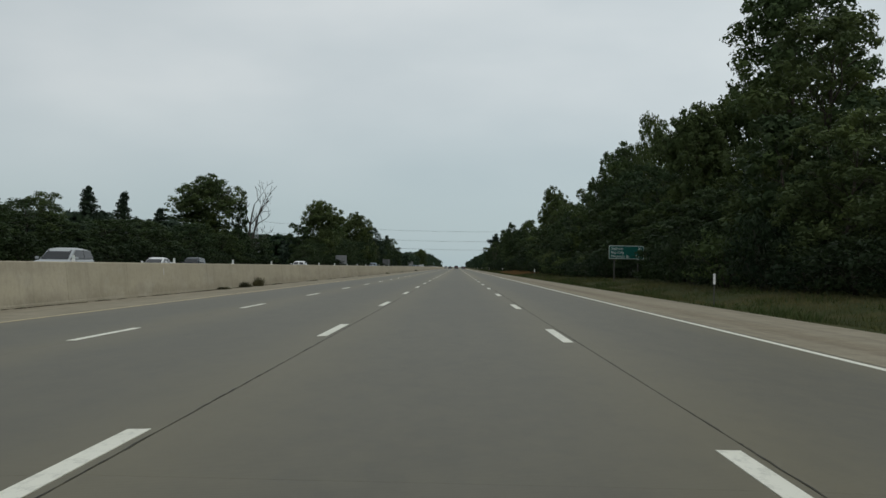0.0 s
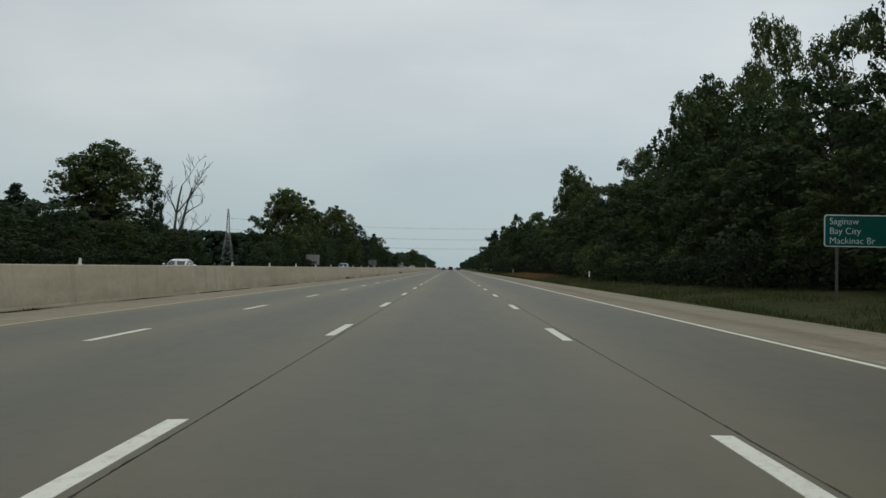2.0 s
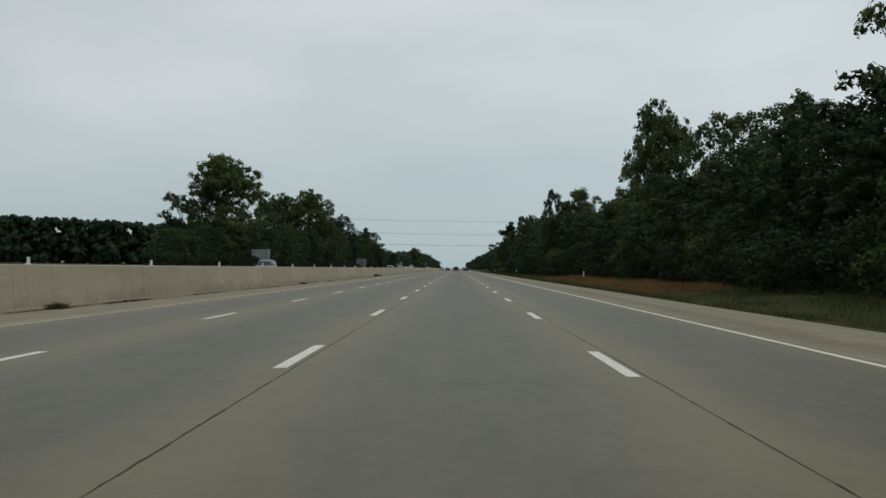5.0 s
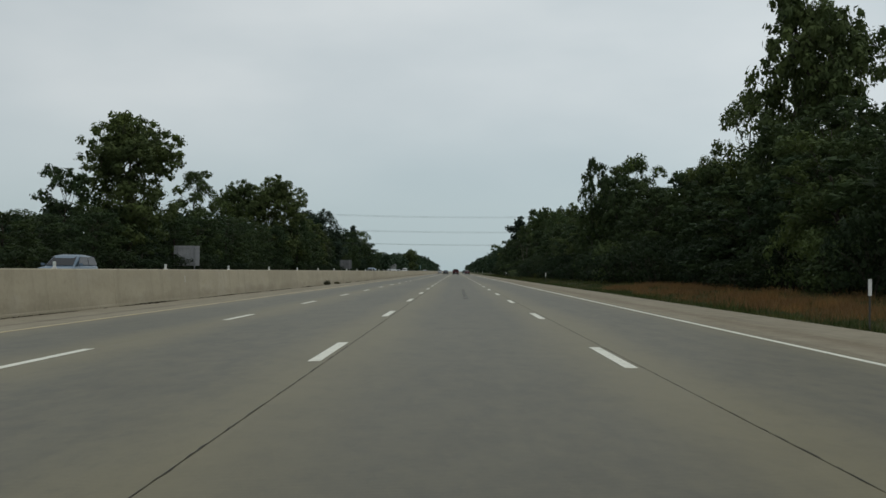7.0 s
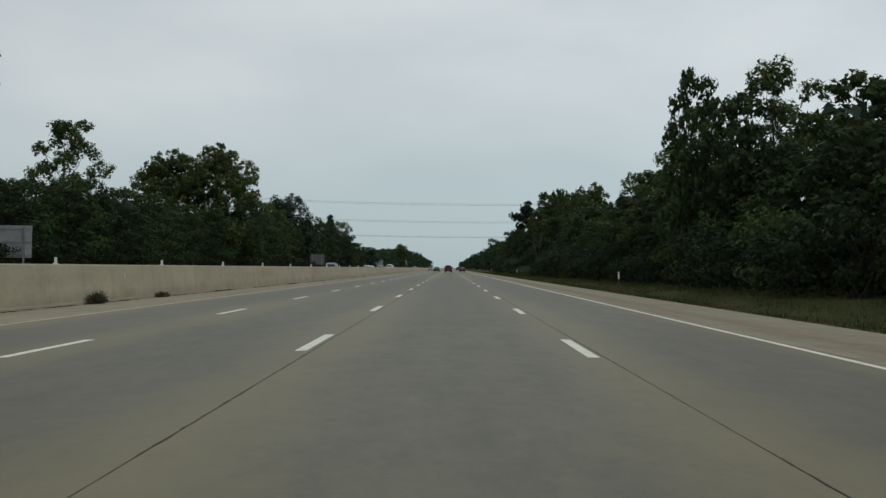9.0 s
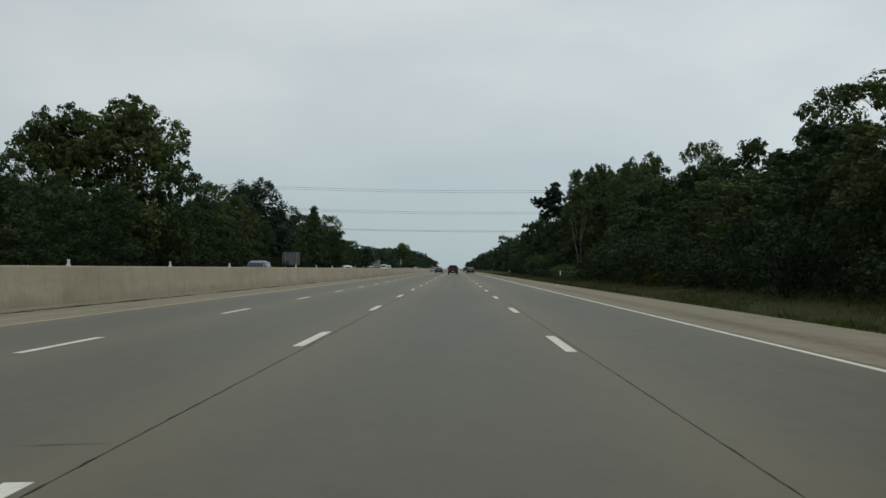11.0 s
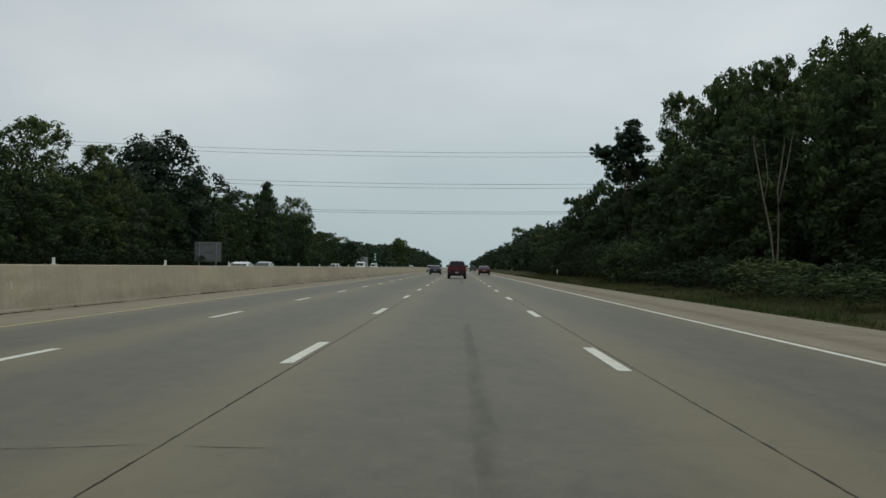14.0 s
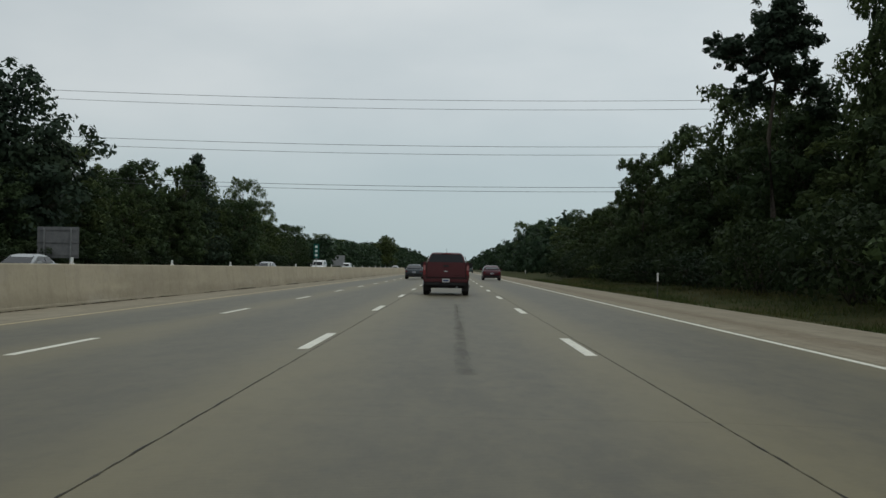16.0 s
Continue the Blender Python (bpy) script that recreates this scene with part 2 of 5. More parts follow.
def wall_concrete():
    m = material("barrier_concrete", (0.3, 0.26, 0.19), 0.9)
    c = mixed(m, ranged(m, noise_tex(m, 1.1, 5.0, 0.6, "World", (1.0, 0.3, 1.0)), 0.3, 0.7), (0.37, 0.325, 0.232), (0.455, 0.402, 0.292))
    # rain streaks and road grime
    streak = ranged(m, noise_tex(m, 1.0, 4.0, 0.6, "World", (0.5, 0.07, 0.9)), 0.5, 0.78, 0.0, 0.38)
    c = mixed(m, streak, c, (0.18, 0.153, 0.11))
    pos = add(m, "ShaderNodeSeparateXYZ")
    wire(m, add(m, "ShaderNodeNewGeometry").outputs["Position"], pos.inputs["Vector"])
    splash = maths(m, "SUBTRACT", ranged(m, noise_tex(m, 1.4, 4.0, 0.6, "World", (1.0, 0.35, 1.0)), 0.3, 0.7, 0.0, 0.45), maths(m, "ADD", pos.outputs["Z"], 0.12))
    c = mixed(m, ranged(m, splash, -0.05, 0.35, 0.0, 0.5), c, (0.19, 0.165, 0.115))
    patchy = ranged(m, noise_tex(m, 0.7, 5.0, 0.65, "World", (1.0, 0.5, 1.4)), 0.55, 0.68, 0.0, 0.4)
    c = mixed(m, patchy, c, (0.46, 0.42, 0.34))
    blot = ranged(m, noise_tex(m, 0.16, 2.0, 0.5, "World"), 0.5, 0.7, 0.0, 0.35)
    c = mixed(m, blot, c, (0.42, 0.37, 0.29))
    # grey weathering that runs down from the top, and blotches the size of a hand
    run = ranged(m, noise_tex(m, 1.3, 4.0, 0.65, "World", (0.3, 1.0, 0.12)), 0.52, 0.7, 0.0, 0.4)
    c = mixed(m, run, c, (0.23, 0.205, 0.15))
    hand = noise_tex(m, 6.0, 5.0, 0.7, "World")
    c = mixed(m, ranged(m, hand, 0.5, 0.7, 0.0, 0.35), c, (0.5, 0.45, 0.32))
    c = mixed(m, ranged(m, hand, 0.46, 0.32, 0.0, 0.3), c, (0.24, 0.21, 0.145))
    tint = add(m, "ShaderNodeObjectInfo")
    c = mixed(m, ranged(m, tint.outputs["Random"], 0.0, 1.0, 0.0, 0.26), c, (0.27, 0.24, 0.165))
    colour_by(m, c)
    bump_by(m, noise_tex(m, 30.0, 4.0, 0.6, "World"), 0.2, 0.006)
    return m


BARRIER = wall_concrete()


def stain_film(name, most, wide):
    m = material(name, (0.035, 0.034, 0.026), 0.7)
    gone = add(m, "ShaderNodeBsdfTransparent")
    both = add(m, "ShaderNodeMixShader")
    xyz = add(m, "ShaderNodeSeparateXYZ")
    wire(m, add(m, "ShaderNodeNewGeometry").outputs["Position"], xyz.inputs["Vector"])
    off = maths(m, "ABSOLUTE", maths(m, "SUBTRACT", maths(m, "ADD", xyz.outputs["X"], maths(m, "MULTIPLY", noise_tex(m, 1.2, 4.0, 0.6, "World", (1.0, 0.5, 1.0)), 0.22)), 0.19))
    soft_edge = ranged(m, off, 0.02, wide, 1.0, 0.0)
    wire(m, maths(m, "MULTIPLY", soft_edge, ranged(m, noise_tex(m, 3.2, 5.0, 0.65, "World", (1.6, 0.35, 1.0)), 0.36, 0.66, 0.25 * most, most)), both.inputs["Fac"])
    wire(m, gone.outputs["BSDF"], both.inputs[1])
    wire(m, base(m).outputs["BSDF"], both.inputs[2])
    wire(m, both.outputs["Shader"], m.node_tree.nodes["Material Output"].inputs["Surface"])
    return m


STAIN = stain_film("oil_and_tar_film", 0.2, 0.13)
FAINT_STAIN = stain_film("thin_oil_film", 0.2, 0.12)
CHALK = paint("pale_wall_paint", (0.5, 0.48, 0.43), (0.34, 0.3, 0.23))
WHITE_PAINT = paint("white_road_paint", (0.73, 0.715, 0.61), (0.34, 0.34, 0.285), 0.15)
YELLOW_PAINT = paint("faded_yellow_road_paint", (0.5, 0.4, 0.22), (0.27, 0.23, 0.15), 0.45)
SOIL = surface("verge_soil_and_grass", (0.022, 0.03, 0.011), (0.056, 0.06, 0.022), 1.6, 0.95, (0.085, 0.066, 0.032), 0.22, 0.5, gloss=0.05)
GRASS = foliage("grass_blades", (0.035, 0.048, 0.016), (0.09, 0.108, 0.036), (0.115, 0.098, 0.04), (0.14, 0.115, 0.05))
LITTER = foliage("dirt_and_dead_weeds", (0.022, 0.02, 0.012), (0.07, 0.06, 0.035))
DRY_GRASS = foliage("rusty_dry_grass", (0.12, 0.065, 0.028), (0.29, 0.165, 0.075), (0.2, 0.15, 0.06))
LEAVES = foliage("broadleaf_foliage", (0.036, 0.058, 0.026), (0.096, 0.137, 0.048), (0.118, 0.134, 0.044))
DARK_LEAVES = foliage("dark_foliage", (0.022, 0.037, 0.026), (0.042, 0.066, 0.04), (0.048, 0.066, 0.034))
PALE_LEAVES = foliage("grey_green_foliage", (0.04, 0.058, 0.032), (0.088, 0.105, 0.062))
# shrub green darkened: the shade under the trees is put into it
SHRUB_LEAVES = foliage("shaded_shrub_foliage", (0.013, 0.025, 0.013), (0.03, 0.049, 0.021), (0.044, 0.058, 0.02))
# darker copy of the broadleaf green, with the wood's inner shade in its colour
WOOD_LEAVES = foliage("shaded_wood_foliage", (0.025, 0.043, 0.022), (0.056, 0.087, 0.034), (0.07, 0.09, 0.03))
# bluer leaf colours for distance; they carry the haze over the far woods
FAR_LEAVES = foliage("hazed_far_wood_foliage", (0.014, 0.031, 0.018), (0.05, 0.082, 0.046), (0.056, 0.085, 0.044))
WEED_TUFT = foliage("dusty_weed_foliage", (0.055, 0.055, 0.034), (0.12, 0.12, 0.072))
WEED_LEAVES = foliage("verge_weed_foliage", (0.03, 0.046, 0.014), (0.082, 0.105, 0.034))
YELLOW_LEAVES = foliage("yellow_green_foliage", (0.06, 0.075, 0.012), (0.15, 0.15, 0.026))
BARK = surface("grey_brown_bark", (0.035, 0.03, 0.024), (0.085, 0.073, 0.058), 7.0, 0.95, None, 1.0, 0.6, "Object", 18.0)
PALE_BARK = surface("bleached_dead_wood", (0.095, 0.086, 0.07), (0.18, 0.165, 0.14), 5.0, 0.9, None, 1.0, 0.4, "Object", 15.0)
GREY_BARK = surface("weathered_dead_wood", (0.035, 0.031, 0.026), (0.08, 0.072, 0.06), 5.0, 0.9, None, 1.0, 0.4, "Object", 15.0)
STEEL = surface("galvanised_steel", (0.22, 0.23, 0.235), (0.33, 0.34, 0.345), 3.0, 0.55, None, 1.0, 0.1, "Object")
base(STEEL).inputs["Metallic"].default_value = 0.6
# same aluminium twice: the darker one has a tree's shade in its colour
SIGN_BACK_SHADED = surface("shaded_sign_back_aluminium", (0.11, 0.115, 0.12), (0.17, 0.175, 0.18), 1.5, 0.6, None, 1.0, 0.05, "Object")
SIGN_BACK_PALE = surface("pale_sign_back_aluminium", (0.24, 0.25, 0.26), (0.33, 0.34, 0.35), 1.5, 0.6, None, 1.0, 0.05, "Object")
SIGN_GREEN = surface("sign_green_sheeting", (0.002, 0.06, 0.048), (0.002, 0.072, 0.058), 2.0, 0.45, None, 1.0, 0.02, "Object")
SIGN_WHITE = material("sign_white_sheeting", (0.55, 0.6, 0.58), 0.45)
POST_WHITE = surface("white_delineator_plastic", (0.58, 0.58, 0.56), (0.74, 0.74, 0.72), 5.0, 0.5, None, 1.0, 0.05, "Object")
POST_GREY = surface("grey_post_steel", (0.05, 0.05, 0.045), (0.1, 0.096, 0.086), 5.0, 0.7, None, 1.0, 0.1, "Object")
CABLE = material("dull_aluminium_cable", (0.06, 0.065, 0.07), 0.6, 0.3)
RUBBER = surface("tyre_rubber", (0.012, 0.012, 0.012), (0.03, 0.029, 0.028), 8.0, 0.85, None, 1.0, 0.3, "Object")
ALLOY = material("wheel_alloy", (0.42, 0.43, 0.44), 0.35, 0.8)
LAMP_PINK = material("pale_red_lamp", (0.3, 0.12, 0.12), 0.2)
CAR_GLASS = material("dark_car_glass", (0.008, 0.009, 0.011), 0.12)
base(CAR_GLASS).inputs["Specular IOR Level"].default_value = 0.28
TRIM = surface("black_plastic_trim", (0.014, 0.014, 0.015), (0.028, 0.028, 0.029), 6.0, 0.65, None, 1.0, 0.1, "Object")
CHROME = material("dulled_chrome", (0.42, 0.42, 0.42), 0.25, 0.9)
TAIL_RED = material("tail_lamp_red", (0.16, 0.01, 0.012), 0.15)
LAMP_CLEAR = material("clear_lamp", (0.5, 0.48, 0.47), 0.12)
PLATE = material("plate_white", (0.42, 0.43, 0.44), 0.5)
PLATE_INK = material("plate_ink", (0.04, 0.06, 0.14), 0.6)


# ---- building helpers ----
def link(name, mesh, mat, parent=None, label="", m=None):
    if mat and not mesh.materials:
        mesh.materials.append(mat)
    ob = new(name, mesh)
    if parent:
        ob.parent = parent
    if m is not None:
        ob.matrix_basis = m
    if label:
        tagged(ob, label)
    return ob


def part(name, bm, mat, parent, label="", smooth=False, m=None):
    mesh = bpy.data.meshes.new(name)
    bm.normal_update()
    bm.to_mesh(mesh)
    bm.free()
    if smooth:
        mesh.shade_smooth()
    return link(name, mesh, mat, parent, label, m)


def mesh_of(name, verts, faces, smooth=False):
    mesh = bpy.data.meshes.new(name)
    mesh.from_pydata([tuple(v) for v in verts], [], [tuple(f) for f in faces])
    if smooth:
        mesh.shade_smooth()
    mesh.update()
    return mesh


def loose(name, corners, facing=None):
    """A mesh of loose faces from an (n, corners, 3) array, shaded by the directions in facing if given."""
    n, k = corners.shape[:2]
    mesh = bpy.data.meshes.new(name)
    mesh.vertices.add(k * n)
    mesh.vertices.foreach_set("co", np.ascontiguousarray(corners, np.float32).ravel())
    mesh.loops.add(k * n)
    mesh.loops.foreach_set("vertex_index", np.arange(k * n, dtype=np.int32))
    mesh.polygons.add(n)
    mesh.polygons.foreach_set("loop_start", np.arange(0, k * n, k, dtype=np.int32))
    mesh.update(calc_edges=True)
    if facing is not None:
        mesh.normals_split_custom_set(np.repeat(facing, k, axis=0))
    return mesh


def box(bm, lo, hi, bevel=0.0):
    made = bmesh.ops.create_cube(bm, size=1.0)["verts"]
    for v in made:
        for k in range(3):
            v.co[k] = lo[k] if v.co[k] < 0 else hi[k]
    if bevel:
        edges = list({e for v in made for e in v.link_edges})
        bmesh.ops.bevel(bm, geom=edges, offset=bevel, segments=2, affect="EDGES")
    return bm


def boxed(lo, hi, bevel=0.0):
    return box(bmesh.new(), lo, hi, bevel)


def tube(points, radii, sides=6):
    """Verts and faces of a tapered tube along points."""
    V, F = [], []
    for i, (p, r) in enumerate(zip(points, radii)):
        p = Vector(p)
        d = Vector(points[min(i + 1, len(points) - 1)]) - Vector(points[max(i - 1, 0)])
        q = d.to_track_quat("Z", "Y")
        for k in range(sides):
            a = 2 * math.pi * k / sides
            V.append(p + q @ Vector((r * math.cos(a), r * math.sin(a), 0)))
    for i in range(len(points) - 1):
        for k in range(sides):
            a, b = i * sides + k, i * sides + (k + 1) % sides
            F.append((a, b, b + sides, a + sides))
    F.append(tuple(range(sides - 1, -1, -1)))
    F.append(tuple((len(points) - 1) * sides + k for k in range(sides)))
    return V, F


def tubes(name, runs, sides=6):
    V, F = [], []
    for points, radii in runs:
        v, f = tube(points, radii, sides)
        F += [tuple(i + len(V) for i in face) for face in f]
        V += v
    return mesh_of(name, V, F, True)


def holder(name, m, label, category, group="", kind=""):
    ob = new(name)
    ob.empty_display_size = 0.3
    ob.matrix_basis = m
    return tagged(ob, label, category, group, kind)


def setting(ob, label, category):
    return tagged(ob, label, category, kind="structure")


# ---- the lie of the land ----
def road_z(x):
    """The crowned carriageway: level in one lane, falling to both sides."""
    return float(np.interp(x, [-12.9, -1.83, 1.83, 9.4], [-0.376, 0.0, 0.0, -0.198]))


GROUND_X = [-2500, -400, -120, -60, -40, -36.5, -35.2, -34.9, -20, 0, 8.8, 9.3, 9.42, 10.3, 11.6, 14, 16, 19, 24, 32, 60, 150, 500, 2500]
GROUND_Z = [0.5, 0.5, 0.4, 0.3, 0.1, -0.1, -0.36, -0.85, -0.85, -0.85, -0.85, -0.85, -0.27, -0.29, -0.42, -0.16, 0.0, 0.15, 0.3, 0.4, 0.5, 0.5, 0.5, 0.5]


def ground_z(x):
    return float(np.interp(x, GROUND_X, GROUND_Z))


def build_ground():
    xs = sorted(set(GROUND_X) | {9.8, 11, 12.3, 13, 15, 17.5, 21, -38, -48})
    ys = [-400, -150, -60] + list(np.arange(-20, 720, 5.0)) + [760, 820, 900, 1000, 1200, 1500, 2000, 2800, 4500]
    V = []
    for y in ys:
        for x in xs:
            z = ground_z(x)
            if x > 9.9 or x < -36:
                z += 0.09 * noise.noise((x * 0.35, y * 0.22, 3.0))
            V.append((x, y, z))
    n = len(xs)
    F = [(j * n + i, j * n + i + 1, (j + 1) * n + i + 1, (j + 1) * n + i) for j in range(len(ys) - 1) for i in range(n - 1)]
    setting(link("ground", mesh_of("ground", V, F, True), SOIL), "grassy earth verge and woodland floor beside the freeway", "ground")


build_ground()

SEAMS = [-9.42, -5.56, -1.83, 1.83, 5.56]
JOINT, FIRST_JOINT = 15.0, -17.16
NEAR_SLABS = 46


def slab_mesh(name, x0, x1, length, gap_x=0.0014, gap_y=0.0005):
    a, b, za, zb = x0 + gap_x, x1 - gap_x, road_z(x0), road_z(x1)
    c, e = 0.004, 0.003
    rows = [(a, za - 0.2, 0.0), (a, za - e, 0.0), (a + c, za, 0.0008), (b - c, zb, 0.0008), (b, zb - e, 0.0), (b, zb - 0.2, 0.0)]
    V = [(x, gap_y + d, z) for x, z, d in rows] + [(x, length - gap_y - d, z) for x, z, d in rows]
    F = [(i, i + 1, i + 7, i + 6) for i in range(5)] + [(0, 5, 4, 3, 2, 1), (6, 7, 8, 9, 10, 11)]
    F = [tuple(reversed(f)) for f in F]
    return mesh_of(name, V, F)


def build_road():
    road = holder("road", Matrix(), "grey jointed concrete freeway carriageway with four lanes", "road", kind="structure")
    # bedding under the joints
    V, F = [], []
    for x in (-9.5, -5.56, -1.83, 1.83, 5.6):
        V += [(x, -300, road_z(x) - 0.016), (x, 4000, road_z(x) - 0.016)]
    F = [(2 * i, 2 * i + 2, 2 * i + 3, 2 * i + 1) for i in range(4)]
    link("joint_seal", mesh_of("joint_seal", V, F), SEALANT, road, "black sealant in the slab joints")
    for x0, x1 in zip(SEAMS, SEAMS[1:]):
        near = slab_mesh("slab", x0, x1, JOINT)
        for k in range(NEAR_SLABS):
            link("slab", near, CONCRETE, road, m=pose(0, FIRST_JOINT + JOINT * k, 0))
        far = slab_mesh("far_slab", x0, x1, 3000)
        tagged(link("far_slab", far, CONCRETE, road, m=pose(0, FIRST_JOINT + JOINT * NEAR_SLABS, 0)), kind="stuff")
        behind = slab_mesh("rear_slab", x0, x1, 250)
        tagged(link("rear_slab", behind, CONCRETE, road, m=pose(0, FIRST_JOINT - 250, 0)), kind="stuff")
    for name, x0, x1, lab in (("shoulder", 5.56, 9.36, "wide tan concrete shoulder beside the right lane"), ("shoulder", -12.4, -9.42, "dusty tan concrete shoulder along the median wall")):
        for k in range(2):
            L = 720 if k == 0 else 3000
            mesh = slab_mesh(name, x0, x1, L, 0.006, 0.003)
            setting(link(name, mesh, SHOULDER, m=pose(0, (-20, 700)[k], 0)), lab, "shoulder")
    # the carriageway beyond the median wall
    V = [(x, y, z) for y in (-300, 4000) for x, z in ((-12.9, -0.36), (-22, 0.0), (-32, -0.25), (-35, -0.33), (-35, -0.8))]
    F = [(i + 5, i + 6, i + 1, i) for i in range(4)]
    setting(link("road_opposite", mesh_of("road_opposite", V, F), CONCRETE), "grey concrete carriageway of the oncoming traffic", "road")


def flat_strip(x, width, y0, y1, lift=0.005):
    a, b = x - width / 2, x + width / 2
    za, zb = road_z(a), road_z(b)
    V = [(a, y0, za), (b, y0, zb), (b, y1, zb), (a, y1, za), (a, y0, za + lift), (b, y0, zb + lift), (b, y1, zb + lift), (a, y1, za + lift)]
    F = [(4, 5, 6, 7), (0, 1, 5, 4), (1, 2, 6, 5), (2, 3, 7, 6), (3, 0, 4, 7)]
    return V, F


DASH, CYCLE = 3.2, 12.192


def build_lines():
    for x, first, far_n in ((-5.64, 1.8, 74), (-1.975, 2.109, 74), (1.685, 1.781, 74)):
        line = holder("lane_line", pose(0, first - 2 * CYCLE, 0), "white painted broken lane line on the concrete", "lane line", "lane lines", "structure")
        V, F = flat_strip(x, 0.15, -DASH, 0.0)
        dash = mesh_of("dash", V, F)
        for k in range(far_n):
            link("dash", dash, WHITE_PAINT, line, m=pose(0, CYCLE * k, 0))
    for x, mat, lab in ((5.35, WHITE_PAINT, "solid white edge line beside the right shoulder"), (-9.25, YELLOW_PAINT, "faded solid yellow edge line beside the median shoulder")):
        V, F = flat_strip(x, 0.14, -300, 3500)
        setting(link("edge_line", mesh_of("edge_line", V, F), mat), lab, "edge line")


def build_stains():
    rng = np.random.default_rng(21)
    # drips that trail away from a spill in the lane's middle, a faint wide film round a darker streak
    for x, y0, y1, w in ((0.05, 495.8, 516, 0.17), (0.12, 258.4, 281, 0.2), (0.08, 424.0, 446, 0.095), (0.04, 397.6, 413, 0.095)):
        for mat, wide, lift in ((FAINT_STAIN, 3.4, 0.003), (STAIN, 1.5, 0.0045))[:2 if w > 0.1 else 1]:
            n = 60
            V, drift = [], 0.0
            for i in range(n + 1):
                f = i / n
                drift = drift * 0.93 + rng.normal() * 0.008
                half = wide * w * (0.5 - 0.3 * f) * (0.75 + 0.4 * rng.random()) + ((0.12 + 0.12 * rng.random()) * w / 0.17 if i in (1, 2) else 0.0) + (0.08 * rng.random() if i in (5, 8, 9) else 0.0)
                V += [(x + drift - half, y0 + (y1 - y0) * f ** 1.5, lift), (x + drift + half, y0 + (y1 - y0) * f ** 1.5, lift)]
            F = [(2 * i, 2 * i + 1, 2 * i + 3, 2 * i + 2) for i in range(n)]
            tagged(link("oil_stain", mesh_of("oil_stain", V, F), mat), "dark oily drip stain on the lane concrete", "stain", "stains on the lane", "structure")
    # ragged crumbled filler along the seams beside the lane
    for x, lo, hi in ((-1.83, 0.001, 0.014), (1.83, 0.001, 0.012)):
        V, y = [], 4.0
        while y < 640:
            a, e = (lo + (hi - lo) * rng.random() ** 2.6 for _ in range(2))
            V += [(x - a, y, 0.0035), (x + e, y, 0.0035)]
            y += 0.05 + 0.16 * rng.random()
        F = [(2 * i, 2 * i + 1, 2 * i + 3, 2 * i + 2) for i in range(len(V) // 2 - 1)]
        tagged(link("seam_filler", mesh_of("seam_filler", V, F), SEALANT), "ragged black filler along a lengthwise slab seam", "seam", "seams of the lane", "structure")
    # dark spalls along the cross joints, most of them short and beside the lane seam
    cracks = [(42.84, -1.0, -0.2), (42.84, 0.1, 0.75), (42.84, 0.9, 1.3), (46.95, -2.6, -1.9), (195.4, -0.25, 0.45), (239.06, -2.9, -1.85), (256.25, -3.4, -2.3), (344.6, -2.5, -1.9), (374.6, 0.03, 0.24), (372.0, -0.4, -0.3), (432.5, -3.0, -1.9), (432.5, -1.7, -1.2), (449.7, -2.5, -1.9)]
    cracks += [(FIRST_JOINT + JOINT * k, -1.83 - rng.uniform(0.05, 0.28), -1.83 + rng.uniform(0.02, 0.15)) for k in range(NEAR_SLABS) if k % 2]
    for y, x0, x1 in cracks:
        n = 12
        V = []
        for i in range(n + 1):
            x = x0 + (x1 - x0) * i / n
            h = 0.002 + 0.01 * rng.random() ** 1.5 * math.sin(math.pi * (i + 0.5) / (n + 1))
            wave = 0.03 * math.sin(5.0 * x + y)
            V += [(x, y + wave - h, road_z(x) + 0.003), (x, y + wave + h, road_z(x) + 0.003)]
        F = [(2 * i, 2 * i + 2, 2 * i + 3, 2 * i + 1) for i in range(n)]
        tagged(link("joint_crack", mesh_of("joint_crack", V, F), SEALANT), "dark spalled crack along a cross joint", "crack", "cracks in the concrete", "structure")


BAR_X, BAR_TOP, BAR_LEN = -12.35, 0.985, 6.125


def build_barrier():
    wall = holder("median_wall", Matrix(), "tall weathered tan concrete median wall with vertical joints", "barrier", kind="structure")

    def profile_mesh(name, length, gap):
        prof = [(0.0, -0.42), (-0.01, -0.3), (-0.03, -0.25), (-0.17, 0.955), (-0.195, BAR_TOP), (-0.365, BAR_TOP), (-0.39, 0.955), (-0.53, -0.25), (-0.55, -0.3), (-0.56, -0.42)]
        n = len(prof)
        V = [(BAR_X + x, y, z) for y in (gap, length - gap) for x, z in prof]
        F = [(i + n, i + 1 + n, i + 1, i) for i in range(n - 1)] + [tuple(range(n)), tuple(range(2 * n - 1, n - 1, -1))]
        return mesh_of(name, V, F)

    seg = profile_mesh("segment", BAR_LEN, 0.005)
    for k in range(118):
        link("segment", seg, BARRIER, wall, m=pose(0, -14.2 + BAR_LEN * k, 0))
    core = profile_mesh("core", 120 * BAR_LEN, 0.0)
    for v in core.vertices:
        v.co.x += 0.02 * (1 if v.co.x < BAR_X - 0.28 else -1)
        v.co.z -= 0.012
    link("core", core, BARRIER, wall, m=pose(0, -14.2, 0))
    far = profile_mesh("far_segments", 2500, 0.0)
    tagged(link("far_segments", far, BARRIER, wall, m=pose(0, -14.2 + BAR_LEN * 118, 0)), kind="stuff")


